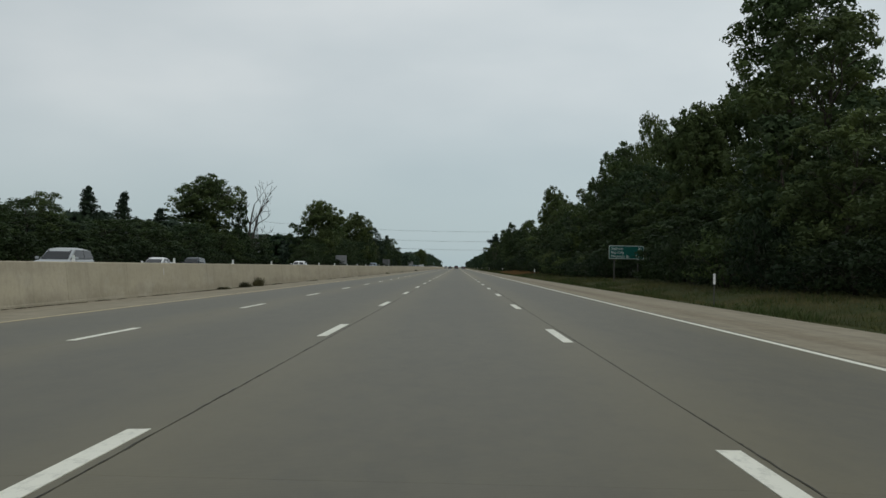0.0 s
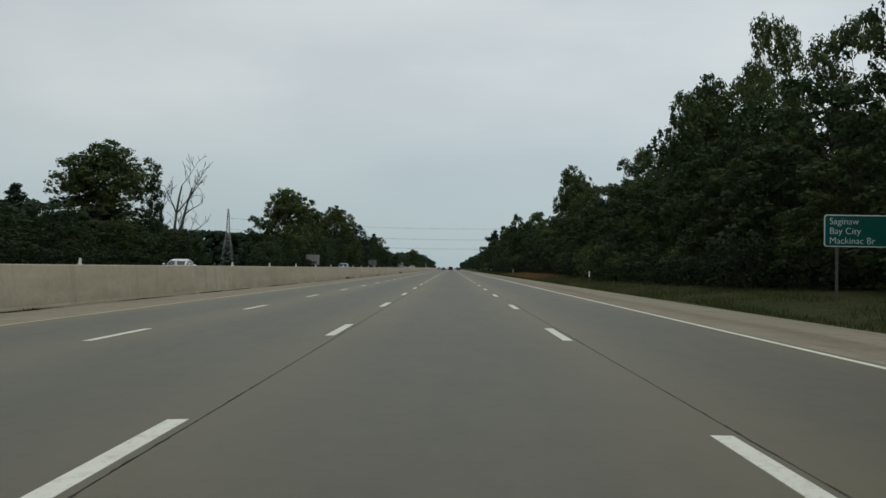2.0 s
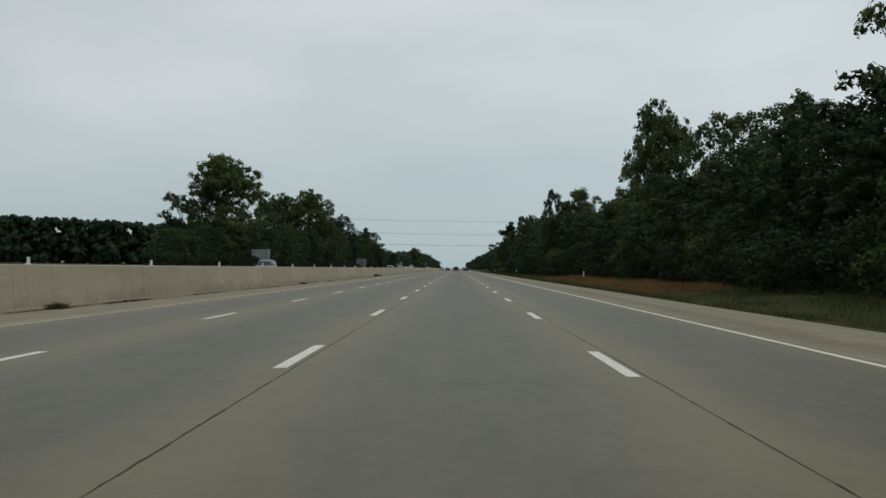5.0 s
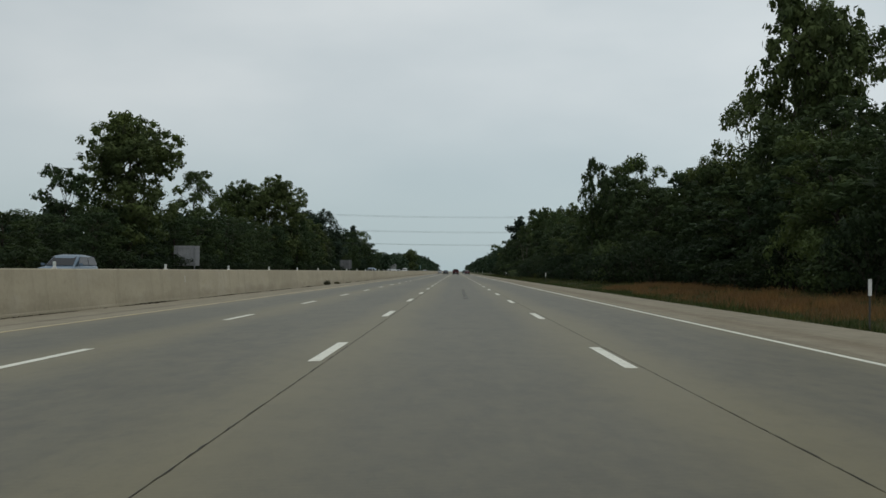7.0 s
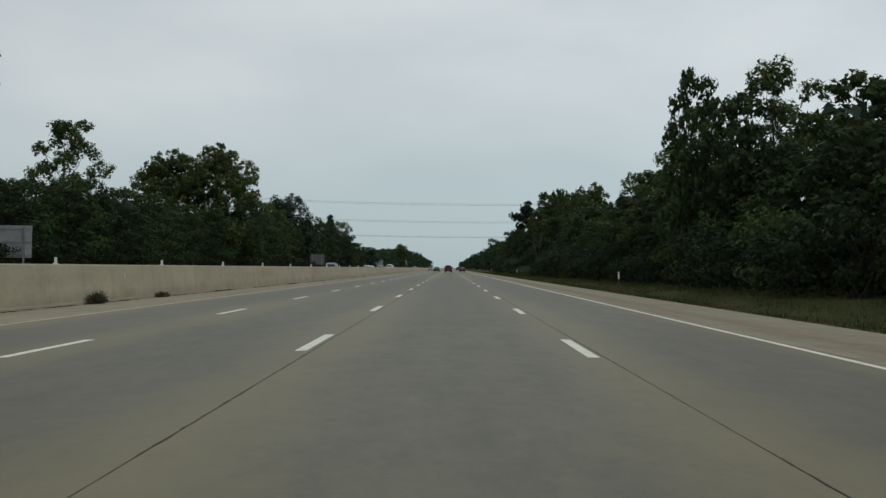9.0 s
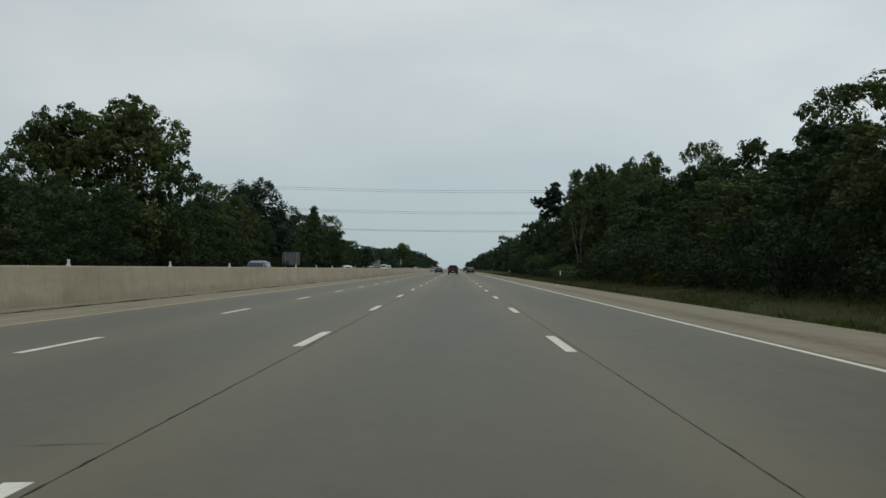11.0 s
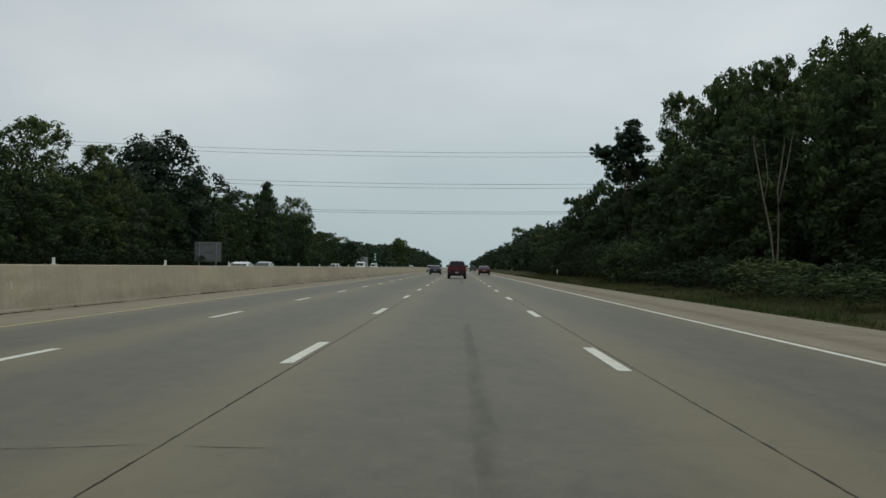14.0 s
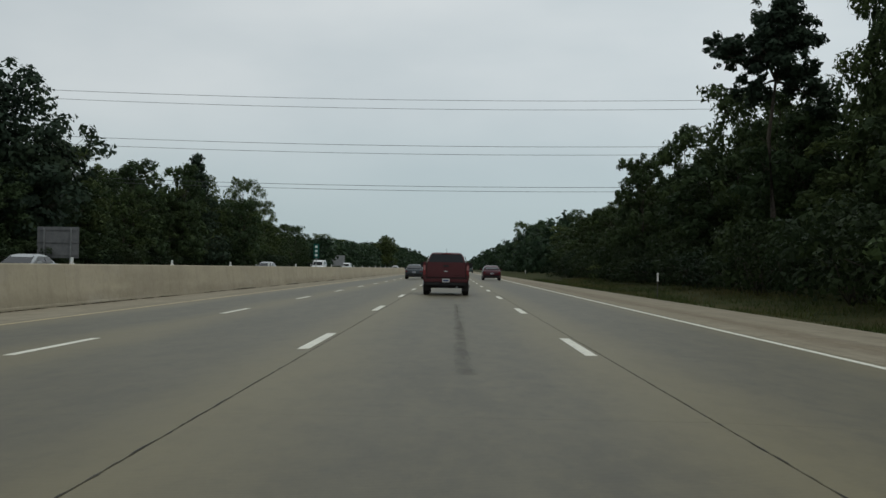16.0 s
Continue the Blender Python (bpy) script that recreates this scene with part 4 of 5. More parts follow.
def build_trees():
    # trees that stand out, nearside wood
    for key, x, y, H, R in (
        ("tall0", 24.6, 80, 19, 5.0), ("crowned", 30.5, 102, 28, 6.8), ("round1", 26.0, 121, 20.3, 5.2), ("round2", 32.3, 124, 23.8, 5.8), ("oak1", 28.6, 162, 24.0, 3.6),
        ("round0", 27.4, 181, 23.0, 5.6), ("tall2", 30, 192, 20, 4.2), ("oak3", 27.0, 221, 19.0, 4.4), ("oak4", 25, 258, 16.0, 4.2), ("tall1", 31, 254, 17.0, 4),
        ("oak0", 29.8, 268, 17.2, 4.4), ("round2", 27.0, 299, 24.6, 5.6), ("oak2", 27.4, 316, 17.8, 4.2), ("oak1", 28.5, 337, 14.0, 4.2), ("small1", 27, 343, 13.4, 3.8), ("oak4", 30, 348, 14.0, 4.2),
        ("small1", 17.8, 356, 16.2, 2.5), ("small0", 20.5, 352, 13.5, 3.5), ("oak3", 24.0, 355, 16.0, 4.4), ("tall2", 25.5, 389, 18.5, 4.0),
        ("oak4", 31, 425, 16.2, 4.6), ("small1", 30.5, 446, 14.6, 4.2), ("birch", 17.4, 484.5, 13.4, 2.1), ("round2", 31.0, 510, 20.8, 5.8), ("oak2", 26.5, 497, 16.8, 4.2),
        ("round1", 25.5, 525, 21.2, 4.8), ("round1", 30, 530, 20.6, 4.8), ("oak2", 45, 531, 24.6, 5.5), ("tall2", 24, 542, 20.3, 3.6), ("ball", 19.2, 549, 18.8, 4.1),
        ("small2", 23.4, 541, 16.2, 2.6), ("mid1", 22, 566, 15.4, 4.2), ("mid0", 21.5, 553, 13.6, 4.4), ("oak3", 29.5, 147, 19.5, 4.6), ("oak2", 34, 183, 23.5, 5.2), ("small2", 20, 576, 13.8, 3.2), ("small0", 18.2, 587, 12.4, 3.4), ("small1", 19.5, 594, 12.2, 3.2), ("oak3", 25.2, 839, 17.0, 5), ("oak4", 44, 861, 22.6, 6), ("oak1", 43, 1000, 25, 7),
    ):
        plant(key, x, y, H, R, 0.0 if key in ("dark", "ball", "birch") else None)
    # the wood between and behind them
    def skyline(y):
        return float(np.interp(y, [40, 85, 94, 107, 116, 150, 200, 240, 280, 320, 335, 350, 400, 440, 485, 520, 560, 600, 680, 800, 1000], [14, 13, 9.5, 9.5, 14.5, 15.5, 16, 14, 14, 13.5, 13.2, 14.0, 14, 12.8, 15.2, 16.2, 15.4, 13.4, 12.2, 13, 15]))
    y = 44.0
    while y < 690:
        h = skyline(y)
        plant(random.choice(("small0", "small1", "small2", "small0", "oak3")), 21.5 + random.uniform(-1.5, 2.5) + (3.5 if 470 < y < 500 else 0.0), y, h * random.uniform(0.52, 0.8), random.uniform(3.6, 4.6))
        plant(random.choice(("mid0", "mid1", "mid2")), 27.5 + random.uniform(-2, 2.5), y + 4, h * random.uniform(0.8, 1.0), random.uniform(4.2, 5.4))
        y += random.uniform(7.2, 10.2)
    deep = [(x + random.uniform(-3, 3), yy + random.uniform(-4, 4), skyline(yy) * random.uniform(0.82, 1.08), random.uniform(4.8, 6.2)) for yy in np.arange(46, 720, 9.0) for x in (35, 43, 51)]
    wood_mass("deep_wood", deep, 62000, 0.64, "dense dark green wood standing deeper beside the freeway")
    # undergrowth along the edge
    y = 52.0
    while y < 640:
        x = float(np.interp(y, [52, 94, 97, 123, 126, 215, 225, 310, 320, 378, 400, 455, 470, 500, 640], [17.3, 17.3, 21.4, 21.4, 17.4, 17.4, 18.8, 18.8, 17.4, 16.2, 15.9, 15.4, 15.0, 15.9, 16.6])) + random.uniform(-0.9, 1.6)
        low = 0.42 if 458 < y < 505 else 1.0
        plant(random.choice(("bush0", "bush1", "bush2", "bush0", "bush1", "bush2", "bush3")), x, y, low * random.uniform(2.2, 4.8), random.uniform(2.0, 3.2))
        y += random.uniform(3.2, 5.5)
    for x, y, h in ((15.6, 418, 1.25), (15.9, 430, 1.0)):
        plant("gold", x, y, h, h * 0.95)
    # trees that stand out, beyond the oncoming lanes
    for key, x, y, H, R in (
        ("fir0", -54, 159, 11.5, 3.2), ("fir1", -53, 172, 11.6, 2.9), ("oak4", -57, 150, 10.0, 4), ("fir0", -54, 196, 10.4, 3.4), ("round0", -52, 223, 20.0, 8.3), ("mid1", -54, 226, 11.5, 7.0),
        ("small0", -46.5, 227, 13.2, 3.2), ("deadtree", -49.3, 251, 20.3, 6.6), ("small1", -50, 243, 8.5, 4), ("round1", -47.4, 367, 24.4, 8.4), ("small2", -54, 360, 14.5, 4.5),
        ("oak0", -48.6, 408, 18.6, 5.6), ("round2", -56.5, 486, 24.4, 7.4), ("round0", -47.5, 488, 26.4, 9.4), ("small0", -41.8, 490, 16.4, 4.2),
        ("small1", -48, 524, 17.3, 5.0), ("oak1", -48.5, 544, 17.4, 5.6), ("oak0", -46.5, 557, 15.8, 4.6), ("pale", -44.8, 563, 13.6, 3.4), ("dark", -51.2, 600, 24.0, 11.6),
        ("oak0", -46, 612, 15.2, 5), ("small2", -45, 632, 15.6, 4.6), ("fir1", -44.6, 665, 19.8, 5.6), ("small1", -44, 653, 17.0, 4.6), ("oak4", -46.5, 677, 17.5, 5.0), ("small0", -39, 678, 13.0, 3.6), ("oak2", -45.5, 706, 19.2, 5.2),
        ("oak3", -48, 745, 17.5, 5.5), ("round0", -35.5, 1031, 19.0, 7.0), ("oak2", -76, 1072, 19, 8), ("oak0", -58, 1021, 15, 7),
    ):
        plant(key, x, y, H, R, 0.0 if key in ("dark", "ball", "birch") else None)
    def left_line(y):
        return float(np.interp(y, [90, 150, 230, 260, 280, 330, 350, 400, 430, 470, 520, 560, 600, 640, 700, 780, 900, 1100], [8, 8, 8.5, 7.5, 6.5, 7.5, 10, 11, 12.5, 12.5, 12.5, 13, 14.5, 15, 15, 12.5, 10, 10]))
    # an open field runs back from the road here
    def field(x, y):
        return 238 - 1.2 * (x + 43) < y < 300 - 5.5 * (x + 43)
    y = 95.0
    while y < 790:
        h = left_line(y)
        if not field(-46.5, y):
            plant(random.choice(("mid0", "mid1", "mid2")), -46.5 + random.uniform(-2, 2), y, h * random.uniform(0.7, 1.0), random.uniform(3.8, 5.0))
        y += random.uniform(7.5, 10.5)
    y = 110.0
    while y < 760:
        if not field(-44, y):
            plant("hedge", -43 + random.uniform(-1.0, 1.2), y, random.uniform(2.0, 3.6), random.uniform(2.4, 3.4))
        y += random.uniform(6.5, 10.0)
    deep = [(x + random.uniform(-3, 3), yy + random.uniform(-4, 4), left_line(yy) * random.uniform(0.85, 1.04), random.uniform(4.6, 6)) for yy in np.arange(95, 800, 9.0) for x in (-54, -62) if not field(x, yy)]
    wood_mass("deep_wood", deep, 54000, 0.6, "dense dark green wood beyond the oncoming lanes")
    # woods behind the field
    deep = [(-72 - 190 * k / 47 + random.uniform(-4, 4), 668 - 85 * k / 47 + random.uniform(-8, 8), 17.4 + 4.5 * k / 47 + random.uniform(-0.6, 0.5), random.uniform(5.5, 7)) for k in range(48) for _ in range(3)]
    wood_mass("field_wood", deep, 75000, 1.05, "even dark line of woods behind an open field")
    # both sides run on to the horizon
    far, y = [], 715.0
    while y < 2600:
        far += [(x + random.uniform(-3, 3), y + random.uniform(-4, 4), random.uniform(10.5, 14.0), random.uniform(5, 6.5)) for x in (24.5, 32, 41)]
        far += [(x + random.uniform(-3, 3), y + 80 + random.uniform(-4, 4), float(np.interp(y, [715, 900, 1100, 1500, 2600], [9.5, 12, 17, 20, 15])) * random.uniform(0.88, 1.06), random.uniform(5, 6.5)) for x in (-42, -50, -60)]
        y += 8 + (y - 700) * 0.014
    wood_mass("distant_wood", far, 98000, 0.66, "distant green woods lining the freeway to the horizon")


# ---- verge grass ----
def blades(rng, x, y, count, height, width):
    """Thin pointed blades that lean and differ in height."""
    z = np.interp(x, GROUND_X, GROUND_Z)
    a = rng.random(count) * 6.283
    side = np.stack([np.cos(a), np.sin(a), 0 * a], 1) * (width * (0.6 + 0.8 * rng.random(count)))[:, None]
    h = height * (0.35 + 1.0 * rng.random(count))
    lean = rng.normal(size=(count, 3)) * 0.42 * h[:, None]
    lean[:, 2] = h
    foot = np.stack([x, y, z - 0.03], 1)
    return np.stack([foot - side, foot + side, foot + lean], 1)


def drift(x, y, fx, fy, seed):
    """Patchiness of the verge's growth, about -1 to 1."""
    return np.array([noise.noise((a * fx, b * fy, seed)) + 0.5 * noise.noise((a * fx * 3.1, b * fy * 4.3, seed + 2)) for a, b in zip(x, y)])


def build_grass():
    rng = np.random.default_rng(5)
    n = 130000
    y = 20 + 600 * rng.random(n)
    x = 9.5 + 8.5 * rng.random(n) ** 1.3
    tall = np.where(x < 10.6, 0.09, 0.17) * (1.1 + 1.2 * np.clip(drift(x, y, 0.3, 0.09, 0.0), -0.6, 1))
    tagged(link("verge_grass", loose("verge_grass", blades(rng, x, y, n, tall, 0.013)), GRASS), "rough green roadside grass on the verge", "grass", kind="stuff")
    n = 70000
    y = 222 + 92 * rng.random(n)
    x = 11.4 + 6.1 * rng.random(n)
    keep = drift(x, y, 0.4, 0.12, 7.0) > -0.02 + 0.35 * np.clip((y - 296) / 18, 0, 1) + 0.5 * np.clip(12.3 - x, 0, 1)
    x, y = x[keep], y[keep]
    tagged(link("dry_grass", loose("dry_grass", blades(rng, x, y, len(x), 0.42, 0.011)), DRY_GRASS), "tall rusty-brown dry grass on the verge", "grass", kind="stuff")
    # leafy weeds in patches along the shoulder's edge and below the shrubs
    n = 90000
    y = 20 + 600 * rng.random(n)
    x = np.where(rng.random(n) < 0.6, 9.5 + 2.3 * rng.random(n), 12 + 4.5 * rng.random(n))
    patch = np.array([noise.noise((a * 0.5, b * 0.16, 11.0)) + 0.6 * noise.noise((a * 1.3, b * 0.7, 5.0)) for a, b in zip(x, y)])
    keep = patch > 0.02
    x, y, patch = x[keep], y[keep], patch[keep]
    tall = 0.16 + 0.42 * np.clip(patch, 0, 0.7) * np.clip((x - 9.2) / 1.2, 0.3, 1)
    tagged(link("verge_weeds", loose("verge_weeds", blades(rng, x, y, len(x), tall, 0.022)), WEED_LEAVES), "leafy green weeds along the edge of the shoulder", "weeds", kind="stuff")
    # grit, dirt and low weeds gathered along the foot of the wall
    n = 26000
    y = 10 + 640 * rng.random(n)
    patch = np.array([noise.noise((0.0, b * 0.16, 4.0)) + 0.5 * noise.noise((0.0, b * 0.9, 9.0)) for b in y])
    keep = patch > -0.12
    y, patch = y[keep], patch[keep]
    n = len(y)
    x = -12.33 + 0.2 * rng.random(n) ** 2 * (0.6 + patch)
    foot = np.stack([x, y, np.array([road_z(a) for a in x]) - 0.004], 1)
    side = rng.normal(size=(n, 3)) * (0.03, 0.05, 0.0)
    up = np.stack([rng.normal(size=n) * 0.03, rng.normal(size=n) * 0.05, 0.02 + 0.09 * rng.random(n) * np.clip(patch, 0, 1)], 1)
    tagged(link("wall_litter", loose("wall_litter", np.stack([foot - side, foot + side, foot + up], 1)), LITTER), "dark dirt and low weeds along the foot of the wall", "litter", kind="stuff")


def build_shoulder_bits():
    V, F = flat_strip(7.55, 0.95, 501.95, 502.07)
    setting(link("shoulder_mark", mesh_of("shoulder_mark", V, F), WHITE_PAINT), "short white tick painted across the shoulder", "paint mark")
    rng = np.random.default_rng(31)
    for x, y, size, mat, lab in ((8.3, 421.8, 0.07, POST_WHITE, "crumpled scrap of white paper on the shoulder"), (6.95, 433.0, 0.045, RUBBER, "small black scrap of tyre rubber on the shoulder"), (8.6, 424.5, 0.05, POST_WHITE, "crumpled scrap of white paper on the shoulder")):
        bm = bmesh.new()
        bmesh.ops.create_icosphere(bm, subdivisions=2, radius=size)
        for v in bm.verts:
            v.co *= 0.65 + 0.6 * rng.random()
            v.co.z = max(v.co.z * 0.55 + size * 0.3, 0.0)
        mesh = bpy.data.meshes.new("scrap")
        bm.to_mesh(mesh)
        bm.free()
        tagged(link("scrap", mesh, mat, m=pose(x, y, road_z(x))), lab, "litter", "litter on the shoulder")


def build_weeds():
    rng = np.random.default_rng(8)
    for x, y, r, h in ((-12.1, 71.4, 0.7, 0.55), (-12.15, 67.6, 0.55, 0.34), (-12.15, 62.0, 0.4, 0.15), (-12.1, 313.8, 0.45, 0.45), (-12.15, 322, 0.3, 0.25), (-12.15, 190.0, 0.4, 0.2), (-12.15, 240, 0.5, 0.15)):
        n = 900
        a, q = rng.random(n) * 6.283, rng.random(n) ** 0.5
        foot = np.stack([np.clip(x + r * 0.35 * q * np.cos(a), -12.32, None), y + r * q * np.sin(a), np.full(n, road_z(x) - 0.01)], 1)
        lean = rng.normal(size=(n, 3)) * (0.12, 0.2, 0)
        lean[:, 2] = h * (0.3 + 0.8 * rng.random(n)) * (1.1 - q * 0.6)
        side = rng.normal(size=(n, 3)) * 0.009
        mesh = loose("weed_clump", np.stack([foot - side, foot + side, foot + side * 0.6 + lean, foot - side * 0.6 + lean], 1))
        tagged(link("weed_clump", mesh, WEED_TUFT), "dark green weeds growing at the foot of the median wall", "weeds", "weeds along the wall")


# ---- signs ----
def text_mesh(text, size):
    cu = bpy.data.curves.new("lettering", "FONT")
    cu.body, cu.size, cu.extrude, cu.offset = text, size, 0.004, -0.004
    tmp = new("lettering", cu)
    mesh = bpy.data.meshes.new_from_object(tmp.evaluated_get(bpy.context.evaluated_depsgraph_get()))
    bpy.data.objects.remove(tmp)
    mesh.materials.clear()
    return mesh


def lettering(text, size, mat, parent, m):
    """Each character is a part of its own."""
    def right(mesh):
        return max(v.co.x for v in mesh.vertices)
    for i, ch in enumerate(text):
        if ch == " ":
            continue
        one = text_mesh(ch, size)
        link("letter", one, mat, parent, "", m @ pose(right(text_mesh(text[:i + 1], size)) - right(one), 0, 0))


def plate_bm(w, h, t, r, seg=5):
    """A flat plate with round corners, standing in x and z."""
    bm = bmesh.new()
    ring = []
    for cx, cz, a0 in ((w / 2 - r, h / 2 - r, 0), (-w / 2 + r, h / 2 - r, 90), (-w / 2 + r, -h / 2 + r, 180), (w / 2 - r, -h / 2 + r, 270)):
        for k in range(seg + 1):
            a = radians(a0 + 90 * k / seg)
            ring.append((cx + r * math.cos(a), cz + r * math.sin(a)))
    f = [bm.verts.new((x, 0, z)) for x, z in ring]
    b = [bm.verts.new((x, t, z)) for x, z in ring]
    bm.faces.new(f)
    bm.faces.new(reversed(b))
    n = len(ring)
    for i in range(n):
        bm.faces.new((f[i], b[i], b[(i + 1) % n], f[(i + 1) % n]))
    bmesh.ops.recalc_face_normals(bm, faces=bm.faces)
    return bm


def build_distance_sign():
    x, y, zc, w, h = 16.62, 110.2, 2.84, 3.42, 1.3
    gz = ground_z(x)
    s = holder("distance_sign", pose(x, y, gz), "green freeway distance sign with white lettering on two posts", "road sign")
    zc -= gz
    part("panel", plate_bm(w, h, 0.02, 0.12), SIGN_WHITE, s, "white sign border", m=pose(0, 0, zc))
    part("face", plate_bm(w - 0.09, h - 0.09, 0.012, 0.09), SIGN_GREEN, s, "green reflective sign face", m=pose(0, -0.013, zc))
    for px in (-1.16, 1.16):
        part("post", boxed((px - 0.05, 0.025, -0.3), (px + 0.05, 0.125, zc + h / 2 - 0.1), 0.01), POST_GREY, s)
    for k, (a, b) in enumerate((("Saginaw", "20"), ("Bay City", "33"), ("Mackinac Br", "209"))):
        z = zc + 0.26 - 0.39 * k
        lettering(a, 0.375, SIGN_WHITE, s, pose(-w / 2 + 0.2, -0.02, z, 90))
        lettering(b, 0.375, SIGN_WHITE, s, pose(w / 2 - 0.18 - 0.215 * len(b), -0.02, z, 90))


def build_sign_backs():
    for x, y, w, h, top in ((-40.9, 375, 3.9, 3.0, 4.35), (-39.5, 589, 4.2, 3.1, 4.5), (-36.4, 814, 4.3, 3.3, 4.5)):
        gz = ground_z(x)
        s = holder("sign_back", pose(x, y, gz), "grey unpainted back of a large roadside sign on posts", "road sign", "signs facing oncoming traffic")
        n = 6
        for k in range(n):
            x0 = -w / 2 + w * k / n
            part("panel_strip", boxed((x0 + 0.006, 0, top - gz - h), (x0 + w / n - 0.006, 0.03, top - gz), 0.006), SIGN_BACK_SHADED if 500 < y < 700 else SIGN_BACK_PALE, s)
        for zz in (0.3, h / 2, h - 0.3):
            part("stringer", boxed((-w / 2 + 0.1, -0.07, top - gz - h + zz - 0.04), (w / 2 - 0.1, -0.003, top - gz - h + zz + 0.04), 0.006), SIGN_BACK_SHADED if 500 < y < 700 else SIGN_BACK_PALE, s)
        for px in (-w * 0.32, w * 0.32):
            part("post", boxed((px - 0.07, -0.24, -0.3), (px + 0.07, -0.075, top - gz - 0.1), 0.012), STEEL, s)


def build_mile_marker():
    x, y = BAR_X - 0.28, 581.0
    s = holder("mile_marker", pose(x, y, BAR_TOP), "narrow upright green mile marker on a post on the median wall", "road sign")
    part("post", boxed((-0.03, 0.02, 0.0), (0.03, 0.06, 2.05), 0.006), STEEL, s)
    part("foot_plate", boxed((-0.09, -0.06, 0.0), (0.09, 0.12, 0.015), 0.004), STEEL, s)
    part("panel", plate_bm(0.5, 1.3, 0.018, 0.05), SIGN_GREEN, s, "green reflective panel", m=pose(0, 0, 1.45))
    for z in (1.84, 1.45, 1.06):
        part("marking_bar", boxed((-0.11, -0.008, z - 0.1), (0.11, -0.002, z + 0.1)), SIGN_WHITE, s, "pale bar")


# ---- power line ----
def build_pylon(x, y, H):
    gz = ground_z(x)
    p = holder("pylon", pose(x, y, gz), "grey lattice steel power pylon with three cross arms", "pylon", "pylons of the power line")
    def half(z):
        return float(np.interp(z, [0, H * 0.55, H * 0.62, H], [3.1, 1.05, 0.85, 0.25]))
    levels = [0, H * 0.14, H * 0.27, H * 0.38, H * 0.47, H * 0.55, H * 0.63, H * 0.71, H * 0.79, H * 0.87, H * 0.95, H]
    for sx, sy in ((1, 1), (1, -1), (-1, 1), (-1, -1)):
        link("leg", tubes("leg", [([(sx * half(z), sy * half(z), z) for z in levels], [0.11] * len(levels))], 4), STEEL, p)
    runs = []
    for a, b in zip(levels, levels[1:]):
        ha, hb = half(a), half(b)
        for k in range(4):
            c, s = (1, 0, -1, 0)[k], (0, 1, 0, -1)[k]
            def at(u, h, z):
                return (c * h - s * u * h, s * h + c * u * h, z)
            runs += [([at(-1, ha, a), at(1, hb, b)], [0.05, 0.05]), ([at(1, ha, a), at(-1, hb, b)], [0.05, 0.05]), ([at(-1, hb, b), at(1, hb, b)], [0.05, 0.05])]
    link("bracing", tubes("bracing", runs, 4), STEEL, p)
    for z, L in ((15.3, 3.6), (20.2, 4.6), (26.0, 3.6)):
        for side in (1, -1):
            h = half(z)
            tip = (0, side * L, z)
            runs = [([(sx * h, side * h, z), tip], [0.07, 0.05]) for sx in (1, -1)] + [([(sx * h, side * h, z + 1.3), tip], [0.06, 0.05]) for sx in (1, -1)]
            link("cross_arm", tubes("cross_arm", runs, 4), STEEL, p)
            link("insulator", tubes("insulator", [([(0, side * L, z), (0, side * L, z - 0.5)], [0.1, 0.1])], 6), CABLE, p)


def build_power_line():
    build_pylon(-118, 616.5, 30.0)
    build_pylon(98, 616.5, 30.0)
    for z0, L, level in ((11.05, 3.6, 14.8), (15.9, 4.6, 19.7), (21.65, 3.6, 25.5)):
        for side in (1, -1):
            y = 616.5 + side * L
            pts = []
            for k in range(41):
                x = -118 + 216 * k / 40
                u = (x + 118) / 216
                sag = (level - z0) / (4 * (118 / 216) * (98 / 216))
                pts.append((x, y, level - 4 * sag * u * (1 - u)))
            cable = link("power_cable", tubes("power_cable", [(pts, [0.025] * len(pts))], 4), CABLE)
            tagged(cable, "thin dark power cable sagging across the freeway", "cable", "cables of the power line")


# ---- vehicles ----
def loft(stations, ring):
    """Skin between cross-sections; ring(station) gives the section's points."""
    bm = bmesh.new()
    rows = [[bm.verts.new(p) for p in ring(s)] for s in stations]
    n = len(rows[0])
    for a, b in zip(rows, rows[1:]):
        for i in range(n):
            bm.faces.new((a[i], a[(i + 1) % n], b[(i + 1) % n], b[i]))
    bm.faces.new(rows[0])
    bm.faces.new(reversed(rows[-1]))
    bmesh.ops.recalc_face_normals(bm, faces=bm.faces)
    return bm


def body_ring(s):
    y, z0, z1, w = s
    m = z0 + (z1 - z0) * 0.55
    half = [(0.82 * w, z0), (0.95 * w, z0 + 0.05), (w, z0 + 0.2), (w, m), (0.975 * w, z1 - 0.09), (0.93 * w, z1 - 0.025), (0.8 * w, z1)]
    return [(x, y, z) for x, z in half] + [(-x, y, z) for x, z in reversed(half)]


def cabin_ring(s):
    y, z0, z1, w0, w1 = s
    half = [(w0, z0), (w0 + (w1 - w0) * 0.8, z0 + (z1 - z0) * 0.82), (w1 * 0.93, z1 - 0.02), (w1 * 0.75, z1)]
    return [(x, y, z) for x, z in half] + [(-x, y, z) for x, z in reversed(half)]


